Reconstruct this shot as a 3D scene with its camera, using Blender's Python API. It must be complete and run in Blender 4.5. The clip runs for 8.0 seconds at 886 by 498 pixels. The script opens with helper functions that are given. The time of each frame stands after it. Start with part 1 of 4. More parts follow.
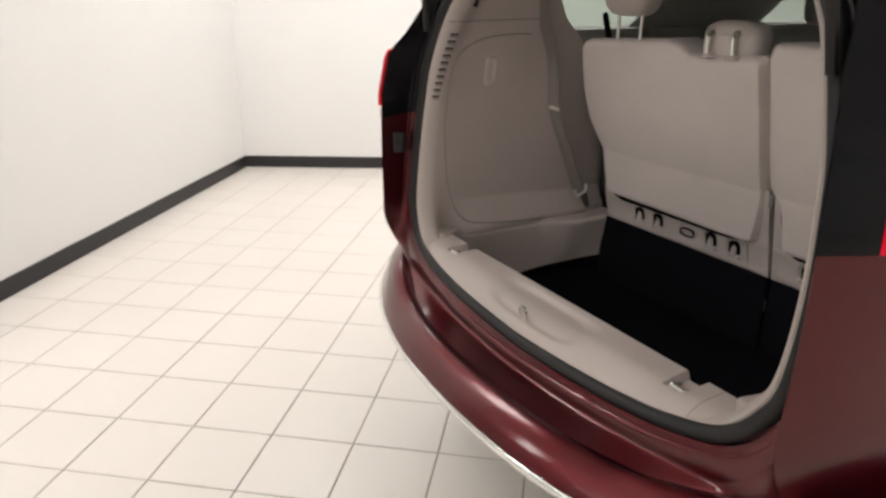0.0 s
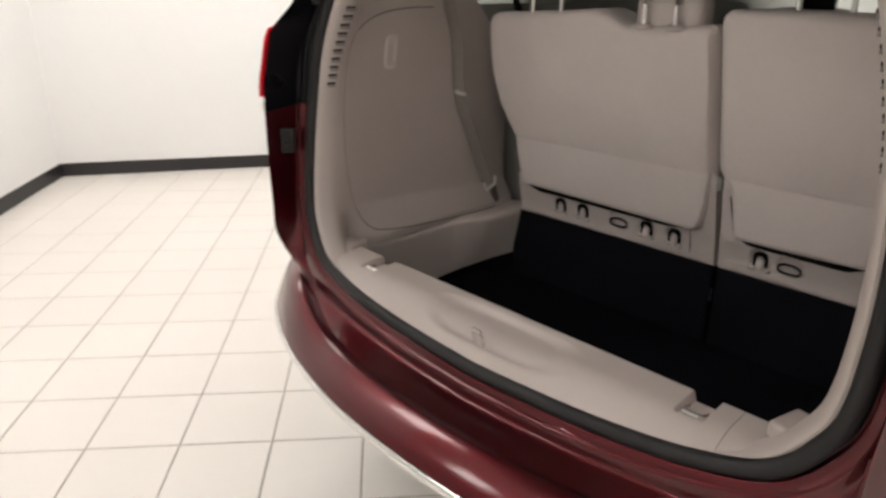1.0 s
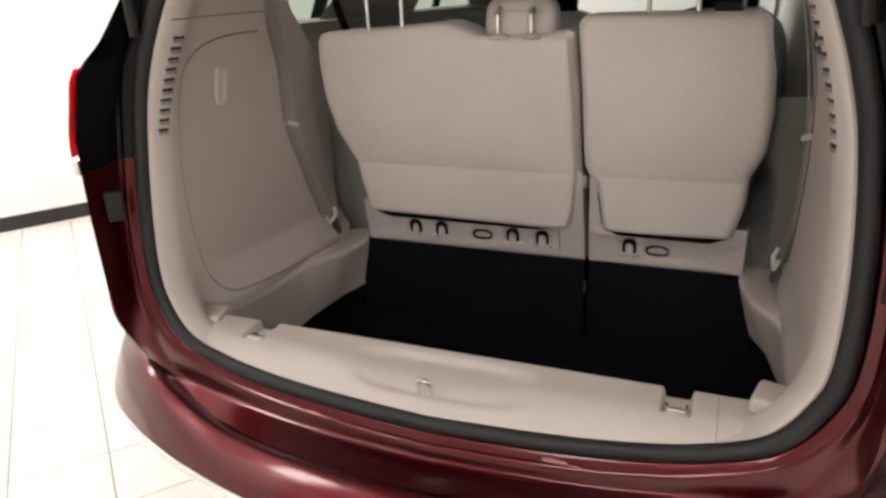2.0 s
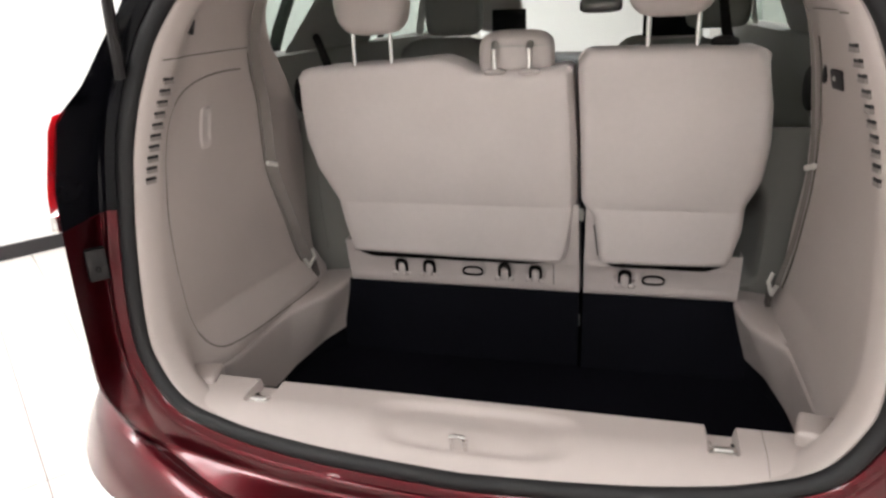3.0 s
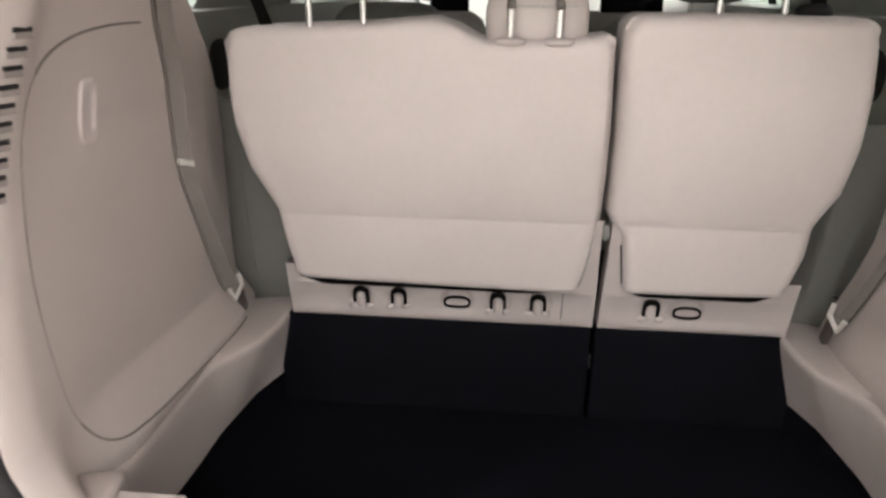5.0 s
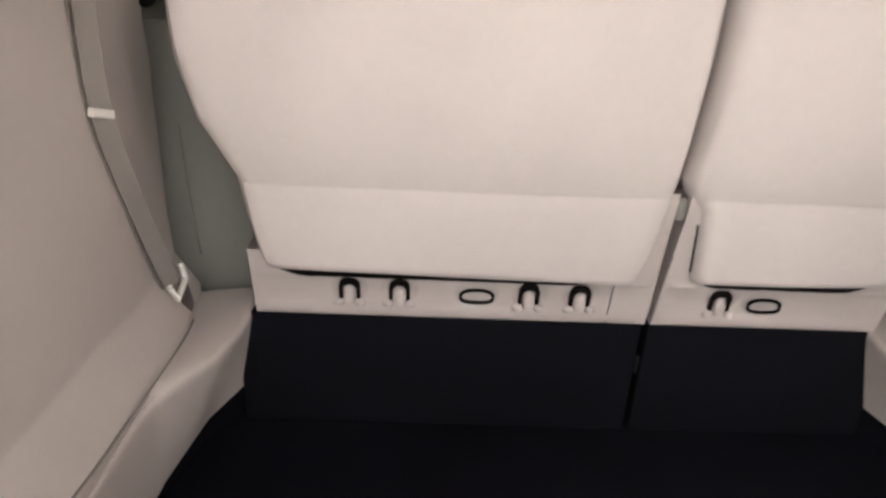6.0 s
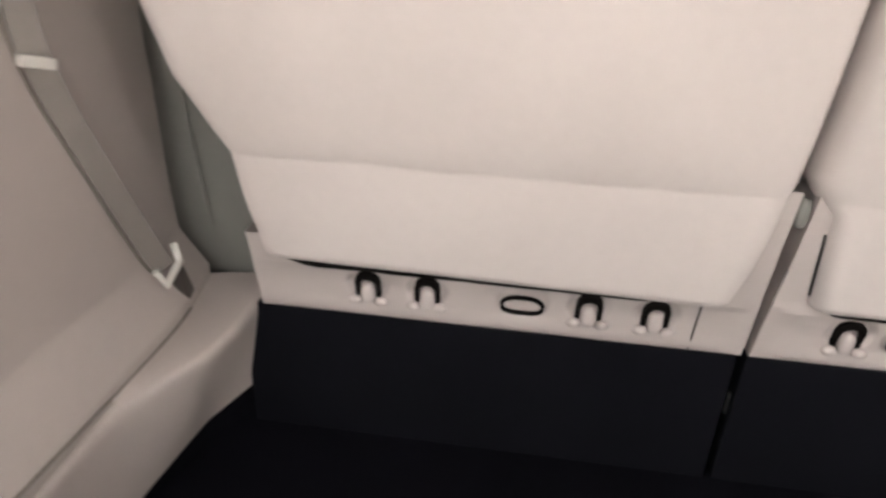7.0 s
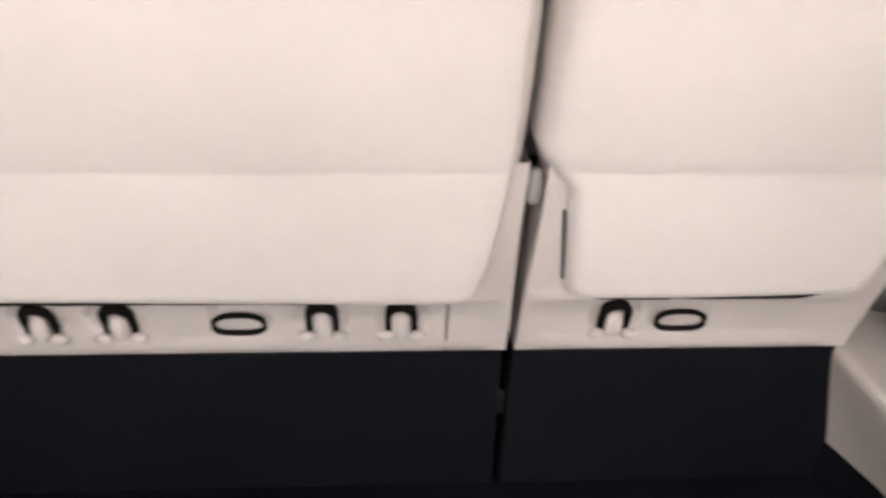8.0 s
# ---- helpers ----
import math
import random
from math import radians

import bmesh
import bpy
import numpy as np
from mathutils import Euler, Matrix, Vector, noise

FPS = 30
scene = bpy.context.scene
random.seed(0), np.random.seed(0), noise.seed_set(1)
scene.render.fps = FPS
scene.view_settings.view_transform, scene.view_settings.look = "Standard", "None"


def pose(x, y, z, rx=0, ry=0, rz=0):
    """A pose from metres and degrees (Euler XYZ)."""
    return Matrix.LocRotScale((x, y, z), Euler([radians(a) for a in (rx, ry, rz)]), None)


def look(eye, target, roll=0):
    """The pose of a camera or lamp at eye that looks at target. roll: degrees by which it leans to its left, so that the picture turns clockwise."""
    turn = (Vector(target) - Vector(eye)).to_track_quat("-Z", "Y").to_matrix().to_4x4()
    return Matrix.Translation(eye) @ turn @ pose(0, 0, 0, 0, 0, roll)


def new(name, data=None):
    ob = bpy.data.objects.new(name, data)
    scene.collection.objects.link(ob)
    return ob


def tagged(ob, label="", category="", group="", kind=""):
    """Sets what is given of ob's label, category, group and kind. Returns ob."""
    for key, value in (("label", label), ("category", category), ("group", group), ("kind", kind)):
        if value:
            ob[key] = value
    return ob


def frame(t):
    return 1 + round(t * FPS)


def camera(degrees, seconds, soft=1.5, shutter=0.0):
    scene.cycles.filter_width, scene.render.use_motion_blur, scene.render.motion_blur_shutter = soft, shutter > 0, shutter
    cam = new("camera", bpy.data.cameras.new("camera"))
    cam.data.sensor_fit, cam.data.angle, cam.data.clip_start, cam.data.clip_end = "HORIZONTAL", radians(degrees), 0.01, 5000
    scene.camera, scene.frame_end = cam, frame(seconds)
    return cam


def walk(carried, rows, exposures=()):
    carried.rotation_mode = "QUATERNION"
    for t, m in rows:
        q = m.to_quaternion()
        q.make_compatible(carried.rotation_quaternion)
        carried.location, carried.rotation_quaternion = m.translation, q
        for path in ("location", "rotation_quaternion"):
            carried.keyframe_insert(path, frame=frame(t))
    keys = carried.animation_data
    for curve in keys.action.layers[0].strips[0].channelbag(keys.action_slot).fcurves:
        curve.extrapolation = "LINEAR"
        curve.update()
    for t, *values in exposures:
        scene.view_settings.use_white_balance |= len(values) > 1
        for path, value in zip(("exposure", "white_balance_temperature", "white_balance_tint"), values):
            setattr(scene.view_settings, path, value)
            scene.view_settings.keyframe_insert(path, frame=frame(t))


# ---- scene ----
cam = camera(65.0, 8.0, soft=2.7, shutter=0.4)
PATH = [
    (0.0, (1.256, -0.952, 1.502), (-0.047, -0.209, 0.944), 0.39),
    (0.5, (1.065, -0.942, 1.457), (-0.154, -0.074, 0.892), -0.02),
    (1.0, (0.868, -0.945, 1.446), (-0.208, 0.088, 0.868), 0.42),
    (1.5, (0.666, -1.026, 1.443), (-0.151, 0.23, 0.879), -0.96),
    (2.8, (0.279, -1.038, 1.48), (-0.132, 0.413, 0.943), -2.66),
    (3.0, (0.259, -1.029, 1.482), (-0.143, 0.43, 0.964), -2.36),
    (3.5, (0.107, -0.999, 1.48), (-0.038, 0.503, 0.947), -1.52),
    (4.0, (0.018, -0.973, 1.479), (-0.027, 0.536, 0.948), 0.59),
    (4.5, (-0.003, -0.818, 1.445), (-0.124, 0.68, 0.895), 0.75),
    (4.7, (-0.013, -0.735, 1.44), (-0.185, 0.756, 0.887), 0.64),
    (5.8, (-0.179, -0.353, 1.372), (-0.162, 1.108, 0.719), 1.77),
    (6.0, (-0.223, -0.278, 1.36), (-0.183, 1.166, 0.672), 2.76),
    (6.5, (-0.232, -0.147, 1.356), (-0.299, 1.249, 0.577), 4.32),
    (7.0, (-0.135, -0.054, 1.306), (-0.331, 1.332, 0.53), 1.62),
    (7.5, (-0.013, 0.037, 1.247), (-0.179, 1.441, 0.498), -0.01),
    (8.0, (0.038, 0.121, 1.263), (0.124, 1.479, 0.421), 1.69),
]
walk(cam, [(t, look(eye, target, roll)) for t, eye, target, roll in PATH],
     [(0.0, -0.77, 6700, 10), (0.7, -0.78, 6700, 10), (1.2, -0.68, 6750, 10), (1.7, -0.43, 6800, 10), (2.8, 0.02, 6350, 10), (3.5, 0.02, 6350, 10), (4.2, 0.20, 6350, 10), (4.7, 0.34, 6400, 10), (5.8, 0.62, 6500, 10), (6.5, 0.76, 6500, 10), (7.2, 0.70, 6500, 10), (8.0, 1.04, 6450, 10)])

# ---- world and light ----
world = bpy.data.worlds.new("world")
scene.world = world
world.use_nodes = True
world.node_tree.nodes["Background"].inputs[0].default_value = (0.9, 0.95, 1.0, 1)
world.node_tree.nodes["Background"].inputs[1].default_value = 0.05
LAMP_POWER = 19.5


# ---- materials ----
def material(name, colour, rough=0.5, metal=0.0, vary=0.06, scale=6.0, bump=0.0, bump_scale=200.0, coat=0.0,
             rough_vary=0.08, per_object=0.0, coat_rough=0.13, specular=0.5, sheen=0.0, weave=False):
    m = bpy.data.materials.new(name)
    m.use_nodes = True
    nt = m.node_tree
    b = nt.nodes["Principled BSDF"]
    b.inputs["Metallic"].default_value = metal
    b.inputs["Coat Weight"].default_value = coat
    b.inputs["Coat Roughness"].default_value = coat_rough
    b.inputs["Specular IOR Level"].default_value = specular
    b.inputs["Sheen Weight"].default_value = sheen
    coord = nt.nodes.new("ShaderNodeNewGeometry")
    big = nt.nodes.new("ShaderNodeTexNoise")
    big.inputs["Scale"].default_value = scale
    big.inputs["Detail"].default_value = 6
    fine = nt.nodes.new("ShaderNodeTexNoise")
    fine.inputs["Scale"].default_value = scale * 14
    fine.inputs["Detail"].default_value = 4
    nt.links.new(coord.outputs["Position"], big.inputs["Vector"])
    nt.links.new(coord.outputs["Position"], fine.inputs["Vector"])
    add = nt.nodes.new("ShaderNodeMath")
    add.operation = "MULTIPLY_ADD"
    add.inputs[1].default_value = 0.4
    nt.links.new(fine.outputs["Fac"], add.inputs[0])
    nt.links.new(big.outputs["Fac"], add.inputs[2])
    last = add.outputs[0]
    if per_object:
        info = nt.nodes.new("ShaderNodeObjectInfo")
        more = nt.nodes.new("ShaderNodeMath")
        more.operation = "MULTIPLY_ADD"
        more.inputs[1].default_value = per_object
        nt.links.new(info.outputs["Random"], more.inputs[0])
        nt.links.new(last, more.inputs[2])
        last = more.outputs[0]
    ramp = nt.nodes.new("ShaderNodeMapRange")
    ramp.inputs["From Min"].default_value = 0.35
    ramp.inputs["From Max"].default_value = 1.05 + per_object
    ramp.inputs["To Min"].default_value = 1 - vary
    ramp.inputs["To Max"].default_value = 1 + vary
    nt.links.new(last, ramp.inputs["Value"])
    mul = nt.nodes.new("ShaderNodeVectorMath")
    mul.operation = "SCALE"
    mul.inputs[0].default_value = colour
    nt.links.new(ramp.outputs["Result"], mul.inputs["Scale"])
    nt.links.new(mul.outputs["Vector"], b.inputs["Base Color"])
    rr = nt.nodes.new("ShaderNodeMapRange")
    rr.inputs["To Min"].default_value = max(0.0, rough - rough_vary)
    rr.inputs["To Max"].default_value = min(1.0, rough + rough_vary)
    nt.links.new(big.outputs["Fac"], rr.inputs["Value"])
    nt.links.new(rr.outputs["Result"], b.inputs["Roughness"])
    if bump:
        if weave:
            tex = nt.nodes.new("ShaderNodeTexVoronoi")
            out = tex.outputs["Distance"]
        else:
            tex = nt.nodes.new("ShaderNodeTexNoise")
            tex.inputs["Detail"].default_value = 3
            out = tex.outputs["Fac"]
        tex.inputs["Scale"].default_value = bump_scale
        nt.links.new(coord.outputs["Position"], tex.inputs["Vector"])
        bn = nt.nodes.new("ShaderNodeBump")
        bn.inputs["Strength"].default_value = bump
        bn.inputs["Distance"].default_value = 0.002
        nt.links.new(out, bn.inputs["Height"])
        nt.links.new(bn.outputs["Normal"], b.inputs["Normal"])
    return m


def glass(name, tint, rough=0.0):
    m = bpy.data.materials.new(name)
    m.use_nodes = True
    nt = m.node_tree
    nt.nodes.clear()
    out = nt.nodes.new("ShaderNodeOutputMaterial")
    see = nt.nodes.new("ShaderNodeBsdfTransparent")
    see.inputs[0].default_value = (*tint, 1)
    shine = nt.nodes.new("ShaderNodeBsdfGlossy")
    shine.inputs["Roughness"].default_value = rough + 0.02
    mix = nt.nodes.new("ShaderNodeMixShader")
    mix.inputs[0].default_value = 0.06
    nt.links.new(see.outputs[0], mix.inputs[1])
    nt.links.new(shine.outputs[0], mix.inputs[2])
    nt.links.new(mix.outputs[0], out.inputs[0])
    return m


def emitter(name, colour, power):
    m = bpy.data.materials.new(name)
    m.use_nodes = True
    b = m.node_tree.nodes["Principled BSDF"]
    b.inputs["Base Color"].default_value = (0.8, 0.8, 0.8, 1)
    b.inputs["Emission Color"].default_value = (*colour, 1)
    b.inputs["Emission Strength"].default_value = power
    return m


PAINT = material("red_paint", (0.085, 0.0011, 0.0052), 0.37, 0.9, 0.08, 3.0, 0.0, 900, coat=0.9, coat_rough=0.13)
SEAM = material("seam_shadow", (0.17, 0.15, 0.13), 0.8, 0, 0.1, 20.0)
TRIM = material("beige_plastic", (0.44, 0.382, 0.354), 0.50, 0, 0.05, 4.0, 0.25, 700)
PLATE = material("beige_seat_plate", (0.525, 0.463, 0.44), 0.45, 0, 0.05, 4.0, 0.2, 700)
# the trim's beige at about half, for the shade between the louvres
SLAT = material("shaded_beige_slat", (0.235, 0.205, 0.19), 0.6, 0, 0.05, 8.0, 0.25, 700)
TRIM_GREY = material("grey_beige_plastic", (0.46, 0.45, 0.415), 0.55, 0, 0.06, 4.0, 0.25, 700)
FABRIC = material("beige_seat_cover", (0.642, 0.572, 0.545), 0.8, 0, 0.06, 5.0, 0.35, 900, sheen=0.15, weave=True)
LEATHER = material("beige_leather", (0.555, 0.493, 0.465), 0.5, 0, 0.06, 7.0, 0.3, 350)
CARPET = material("black_carpet", (0.0040, 0.0038, 0.0060), 0.95, 0, 0.35, 9.0, 0.8, 600, specular=0.06)
SKIRT = material("black_seat_carpet", (0.0050, 0.0050, 0.0076), 0.9, 0, 0.3, 9.0, 0.7, 700, specular=0.1)
RUBBER = material("black_rubber", (0.0115, 0.0108, 0.0115), 0.55, 0, 0.2, 12.0, 0.15, 400, specular=0.35)
DARK = material("dark_plastic", (0.012, 0.010, 0.010), 0.55, 0, 0.2, 8.0, specular=0.3)
# loops, rings and straps; also the painted shade in the seat gaps
SLOT = material("black_brown_plastic_and_shade", (0.0055, 0.0042, 0.0038), 0.8, 0, 0.2, 8.0, specular=0.08)
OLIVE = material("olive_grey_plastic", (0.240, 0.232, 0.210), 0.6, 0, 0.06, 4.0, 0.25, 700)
# the olive plastic again, with shade put into its colour
TRIM_SHADED = material("shaded_olive_plastic", (0.20, 0.195, 0.178), 0.6, 0, 0.06, 4.0, 0.25, 700)
BLACK_GLOSS = material("gloss_black", (0.0025, 0.0025, 0.004), 0.25, 0, 0.2, 5.0, specular=0.2, coat=0.04)
CHROME = material("chrome", (0.86, 0.85, 0.83), 0.22, 1.0, 0.05, 8.0)
STEEL = material("satin_steel", (0.55, 0.53, 0.50), 0.3, 1.0, 0.1, 20.0)
BELT = material("belt_webbing", (0.235, 0.207, 0.188), 0.7, 0, 0.08, 30.0, 0.5, 900)
ANCHOR = material("brown_anchor_plastic", (0.075, 0.062, 0.055), 0.5, 0, 0.1, 12.0)
CLIP = material("pale_plastic", (0.62, 0.585, 0.54), 0.45, 0, 0.04, 10.0)
LENS = material("red_lens", (0.92, 0.012, 0.04), 0.4, 0, 0.1, 6.0, specular=0.12)
TILE = material("cream_tile", (0.775, 0.728, 0.68), 0.34, 0, 0.03, 1.2, 0.03, 60, rough_vary=0.02, per_object=0.25)
GROUT = material("grey_grout", (0.30, 0.26, 0.23), 0.9, 0, 0.25, 3.0, 0.3, 150)
WALL = material("white_wall_paint", (0.86, 0.85, 0.838), 0.6, 0, 0.02, 1.2, 0.12, 120)
SKIRTING = material("black_skirting", (0.018, 0.016, 0.018), 0.4, 0, 0.25, 4.0)
CEIL = material("white_ceiling", (0.84, 0.84, 0.83), 0.85, 0, 0.03, 3.0, 0.4, 90)
ALLOY = material("alloy", (0.5, 0.5, 0.51), 0.3, 0.9, 0.08, 6.0)
TYRE = material("tyre_rubber", (0.02, 0.02, 0.02), 0.8, 0, 0.2, 10.0, 0.3, 80)
GREEN_GLASS = glass("green_tinted_glass", (0.46, 0.545, 0.495))
CLEAR_GLASS = glass("clear_glass", (0.90, 0.95, 0.93))
DARK_GLASS = glass("privacy_glass", (0.12, 0.13, 0.13))
LIGHT = emitter("lamp_diffuser", (1.0, 0.988, 0.972), LAMP_POWER)


# ---- mesh helpers ----
def link(name, bm, mat, parent=None, label="", smooth=True):
    bmesh.ops.recalc_face_normals(bm, faces=bm.faces)
    me = bpy.data.meshes.new(name)
    bm.to_mesh(me)
    bm.free()
    for p in me.polygons:
        p.use_smooth = smooth
    me.materials.append(mat)
    ob = new(name, me)
    if smooth:
        me.set_sharp_from_angle(angle=radians(38))
    if parent:
        ob.parent = parent
    if label:
        ob["label"] = label
    return ob


def part(name, bm, mat, parent, label="", smooth=True):
    return link(name, bm, mat, parent, label, smooth)


def thing(name, label, category, at=(0, 0, 0), group="", kind=""):
    e = new(name)
    e.location = at
    return tagged(e, label, category, group, kind)


def grid(rows, close_u=False, close_v=False, bm=None):
    """Quads over rows of points, each row of the same length."""
    bm = bm or bmesh.new()
    vs = [[bm.verts.new(tuple(map(float, p))) for p in row] for row in rows]
    nr, nc = len(vs), len(vs[0])
    for i in range(nr if close_v else nr - 1):
        for j in range(nc if close_u else nc - 1):
            a, b = vs[i], vs[(i + 1) % nr]
            q = (a[j], a[(j + 1) % nc], b[(j + 1) % nc], b[j])
            if len(set(q)) == 4:
                bm.faces.new(q)
    return bm


def box(x0, x1, y0, y1, z0, z1, bevel=0.0, seg=2, bm=None):
    own = bm is None
    bm = bm or bmesh.new()
    r = bmesh.ops.create_cube(bm, size=1)
    for v in r["verts"]:
        v.co = Vector((x0 + (v.co.x + 0.5) * (x1 - x0), y0 + (v.co.y + 0.5) * (y1 - y0), z0 + (v.co.z + 0.5) * (z1 - z0)))
    if bevel and own:
        bmesh.ops.bevel(bm, geom=bm.edges[:], offset=bevel, segments=seg, affect="EDGES", profile=0.6)
    return bm


def tube(pts, r, n=8, closed=False, flat=1.0, bm=None):
    """A round bar along points; flat squeezes it along its second axis."""
    bm = bm or bmesh.new()
    P = [Vector(p) for p in pts]
    rings = []
    up = Vector((0, 0, 1))
    for i, p in enumerate(P):
        a = P[i - 1] if (i or closed) else p
        b = P[(i + 1) % len(P)] if (i < len(P) - 1 or closed) else p
        t = (b - a).normalized()
        s = t.cross(up)
        if s.length < 1e-3:
            s = t.cross(Vector((0, 1, 0)))
        s.normalize()
        w = s.cross(t)
        rings.append([p + r * (math.cos(2 * math.pi * k / n) * s + flat * math.sin(2 * math.pi * k / n) * w) for k in range(n)])
    grid(rings, close_u=True, close_v=closed, bm=bm)
    if not closed:
        bm.verts.ensure_lookup_table()
        for ring in (rings[0], rings[-1]):
            bm.faces.new([bm.verts.new(q) for q in ring])
        bmesh.ops.remove_doubles(bm, verts=bm.verts[:], dist=1e-6)
    return bm


def smooth_curve(pts, n):
    """Points of a smooth curve through the given ones, n to a span."""
    P = [np.array(p, float) for p in pts]
    P = [2 * P[0] - P[1]] + P + [2 * P[-1] - P[-2]]
    out = []
    for i in range(1, len(P) - 2):
        a, b, c, d = P[i - 1 : i + 3]
        for k in range(n):
            t = k / n
            out.append(0.5 * (2 * b + (c - a) * t + (2 * a - 5 * b + 4 * c - d) * t * t + (3 * b - a - 3 * c + d) * t ** 3))
    out.append(P[-2])
    return np.array(out)


def puff(cx, cy, cz, sx, sy, sz, e=4.0, nu=32, nv=20):
    """A cushion: a rounded block with soft, full faces."""
    rows = []
    for i in range(nv + 1):
        v = -math.pi / 2 + math.pi * i / nv
        row = []
        for j in range(nu):
            u = 2 * math.pi * j / nu
            d = np.array([math.cos(v) * math.cos(u), math.cos(v) * math.sin(u), math.sin(v)])
            k = (abs(d) ** e).sum() ** (-1 / e)
            row.append((cx + sx * d[0] * k, cy + sy * d[1] * k, cz + sz * d[2] * k))
        rows.append(row)
    bm = grid(rows, close_u=True)
    bmesh.ops.remove_doubles(bm, verts=bm.verts[:], dist=1e-5)
    return bm


def slab(poly, thick, bevel=0.002, axis="y"):
    """A plate with a many-sided outline in x and z, of some depth along y."""
    bm = bmesh.new()
    f = bm.faces.new([bm.verts.new((p[0], 0, p[1])) for p in poly])
    ex = bmesh.ops.extrude_face_region(bm, geom=[f])
    bmesh.ops.translate(bm, verts=[v for v in ex["geom"] if isinstance(v, bmesh.types.BMVert)], vec=(0, thick, 0))
    if bevel:
        bmesh.ops.bevel(bm, geom=bm.edges[:], offset=bevel, segments=2, affect="EDGES")
    return bm


# ---- the room ----
ROOM_TURN = 141.0
A0, A1, B0, B1, HIGH = -5.6, 4.2, -8.2, 2.70, 3.0
A2, B2 = 0.45, 7.5  # past its end the west wall steps back: unseen recess, added for darker paint reflections
ROOM = pose(0, 0, 0, 0, 0, ROOM_TURN)


SKEW = ROOM @ pose(A1, B1, 0) @ pose(0, 0, 0, 0, 0, 8.0) @ pose(-A1, -B1, 0)  # the north wall meets its neighbour at a blunt angle


def room_box(name, a0, a1, b0, b1, z0, z1, mat, label, category, bevel=0.0, m=ROOM):
    ob = link(name, box(a0, a1, b0, b1, z0, z1, bevel), mat, None, label, smooth=False)
    ob.matrix_world = m
    return tagged(ob, label, category, kind="structure")


floor = room_box("floor", A0, A1 + 1.6, B0, B2, -0.12, -0.0035, GROUT, "cream ceramic tile floor with grey grout joints", "floor")
room_box("wall_north", A1, A1 + 0.15, B0 - 0.3, B1 + 0.15, -0.12, HIGH + 0.1, WALL, "plain white painted showroom wall", "wall", m=SKEW)
room_box("wall_south", A0 - 0.15, A0, B0 - 0.15, B2 + 0.15, -0.12, HIGH + 0.1, WALL, "plain white painted showroom wall", "wall")
room_box("wall_west", A2, A1, B1, B1 + 0.15, -0.12, HIGH + 0.1, WALL, "plain white painted showroom wall", "wall")
# these two close the added recess and are never in view
room_box("unseen_wall_return", A2, A2 + 0.15, B1 + 0.15, B2, -0.12, HIGH + 0.1, WALL, "plain white painted showroom wall", "wall")
room_box("unseen_wall_far", A0, A2 + 0.15, B2, B2 + 0.15, -0.12, HIGH + 0.1, WALL, "plain white painted showroom wall", "wall")
room_box("wall_east", A0, A1 + 1.8, B0 - 0.15, B0, -0.12, HIGH + 0.1, WALL, "plain white painted showroom wall", "wall")
room_box("ceiling", A0, A1 + 1.6, B0, B2, HIGH, HIGH + 0.1, CEIL, "white ceiling with light panels", "ceiling")
for n, (a0, a1, b0, b1) in enumerate(((A1 - 0.012, A1 + 0.002, B0, B1), (A0 - 0.002, A0 + 0.012, B0, B2),
                                      (A2, A1 - 0.012, B1 - 0.012, B1 + 0.002), (A0 + 0.012, A1 - 0.012, B0 - 0.002, B0 + 0.012))):
    room_box("baseboard", a0, a1, b0, b1, 0.0, 0.10, SKIRTING, "black rubber skirting along the white wall", "baseboard", 0.003, SKEW if n == 0 else ROOM)

# unseen light panels, set flush under the ceiling, placed to brighten walls and cargo bay
for a, b in ((-1.75, 2.0), (-3.4, 1.5), (-3.2, -0.6), (3.1, 1.7), (0.9, 2.05), (3.4, 0.2), (2.2, -1.4), (3.2, -3.2), (1.2, -3.6), (2.4, -5.6), (0.2, -6.2), (-1.6, -4.6), (-3.6, -6.4), (-0.7, 3.9), (-2.7, 3.9)):
    lamp = thing("ceiling_light", "bright white ceiling light panel, unseen and added for brightness", "ceiling light", group="ceiling lights")
    lamp.matrix_world = ROOM @ pose(a, b, HIGH)
    part("diffuser", box(-0.28, 0.28, -0.58, 0.58, -0.022, -0.006, 0.003), LIGHT, lamp, "glowing white diffuser", smooth=False)
    fr = bmesh.new()
    for q in ((-0.31, -0.28, -0.61, 0.61), (0.28, 0.31, -0.61, 0.61), (-0.28, 0.28, -0.61, -0.58), (-0.28, 0.28, 0.58, 0.61)):
        box(*q, -0.028, -0.001, bm=fr)
    part("frame", fr, CEIL, lamp, "", smooth=False)


# ---- the van: main curves ----
def smoothstep(a, b, v):
    t = np.clip((v - a) / (b - a), 0, 1)
    return t * t * (3 - 2 * t)


def y_open(x, z):
    """The plane of the tailgate opening, bowed in plan and leaning forward at its top."""
    return -0.02 + 0.1 * x * x + 0.1 * (z - 0.72) + 0.5 * max(0.0, z - 1.25) ** 2


HALF_O = [(0, 0.704), (0.24, 0.713), (0.37, 0.722), (0.473, 0.736), (0.578, 0.767), (0.634, 0.830), (0.657, 0.898), (0.660, 1.05), (0.645, 1.22),
          (0.626, 1.31), (0.601, 1.39), (0.566, 1.47), (0.49, 1.55), (0.30, 1.60), (0, 1.615)]
HALF_E = [(0, 0.614), (0.25, 0.614), (0.39, 0.617), (0.54, 0.627), (0.686, 0.660), (0.716, 0.718), (0.722, 0.87), (0.726, 1.05), (0.720, 1.20),
          (0.703, 1.325), (0.672, 1.385), (0.638, 1.48), (0.57, 1.60), (0.36, 1.70), (0, 1.72)]
NS = 8
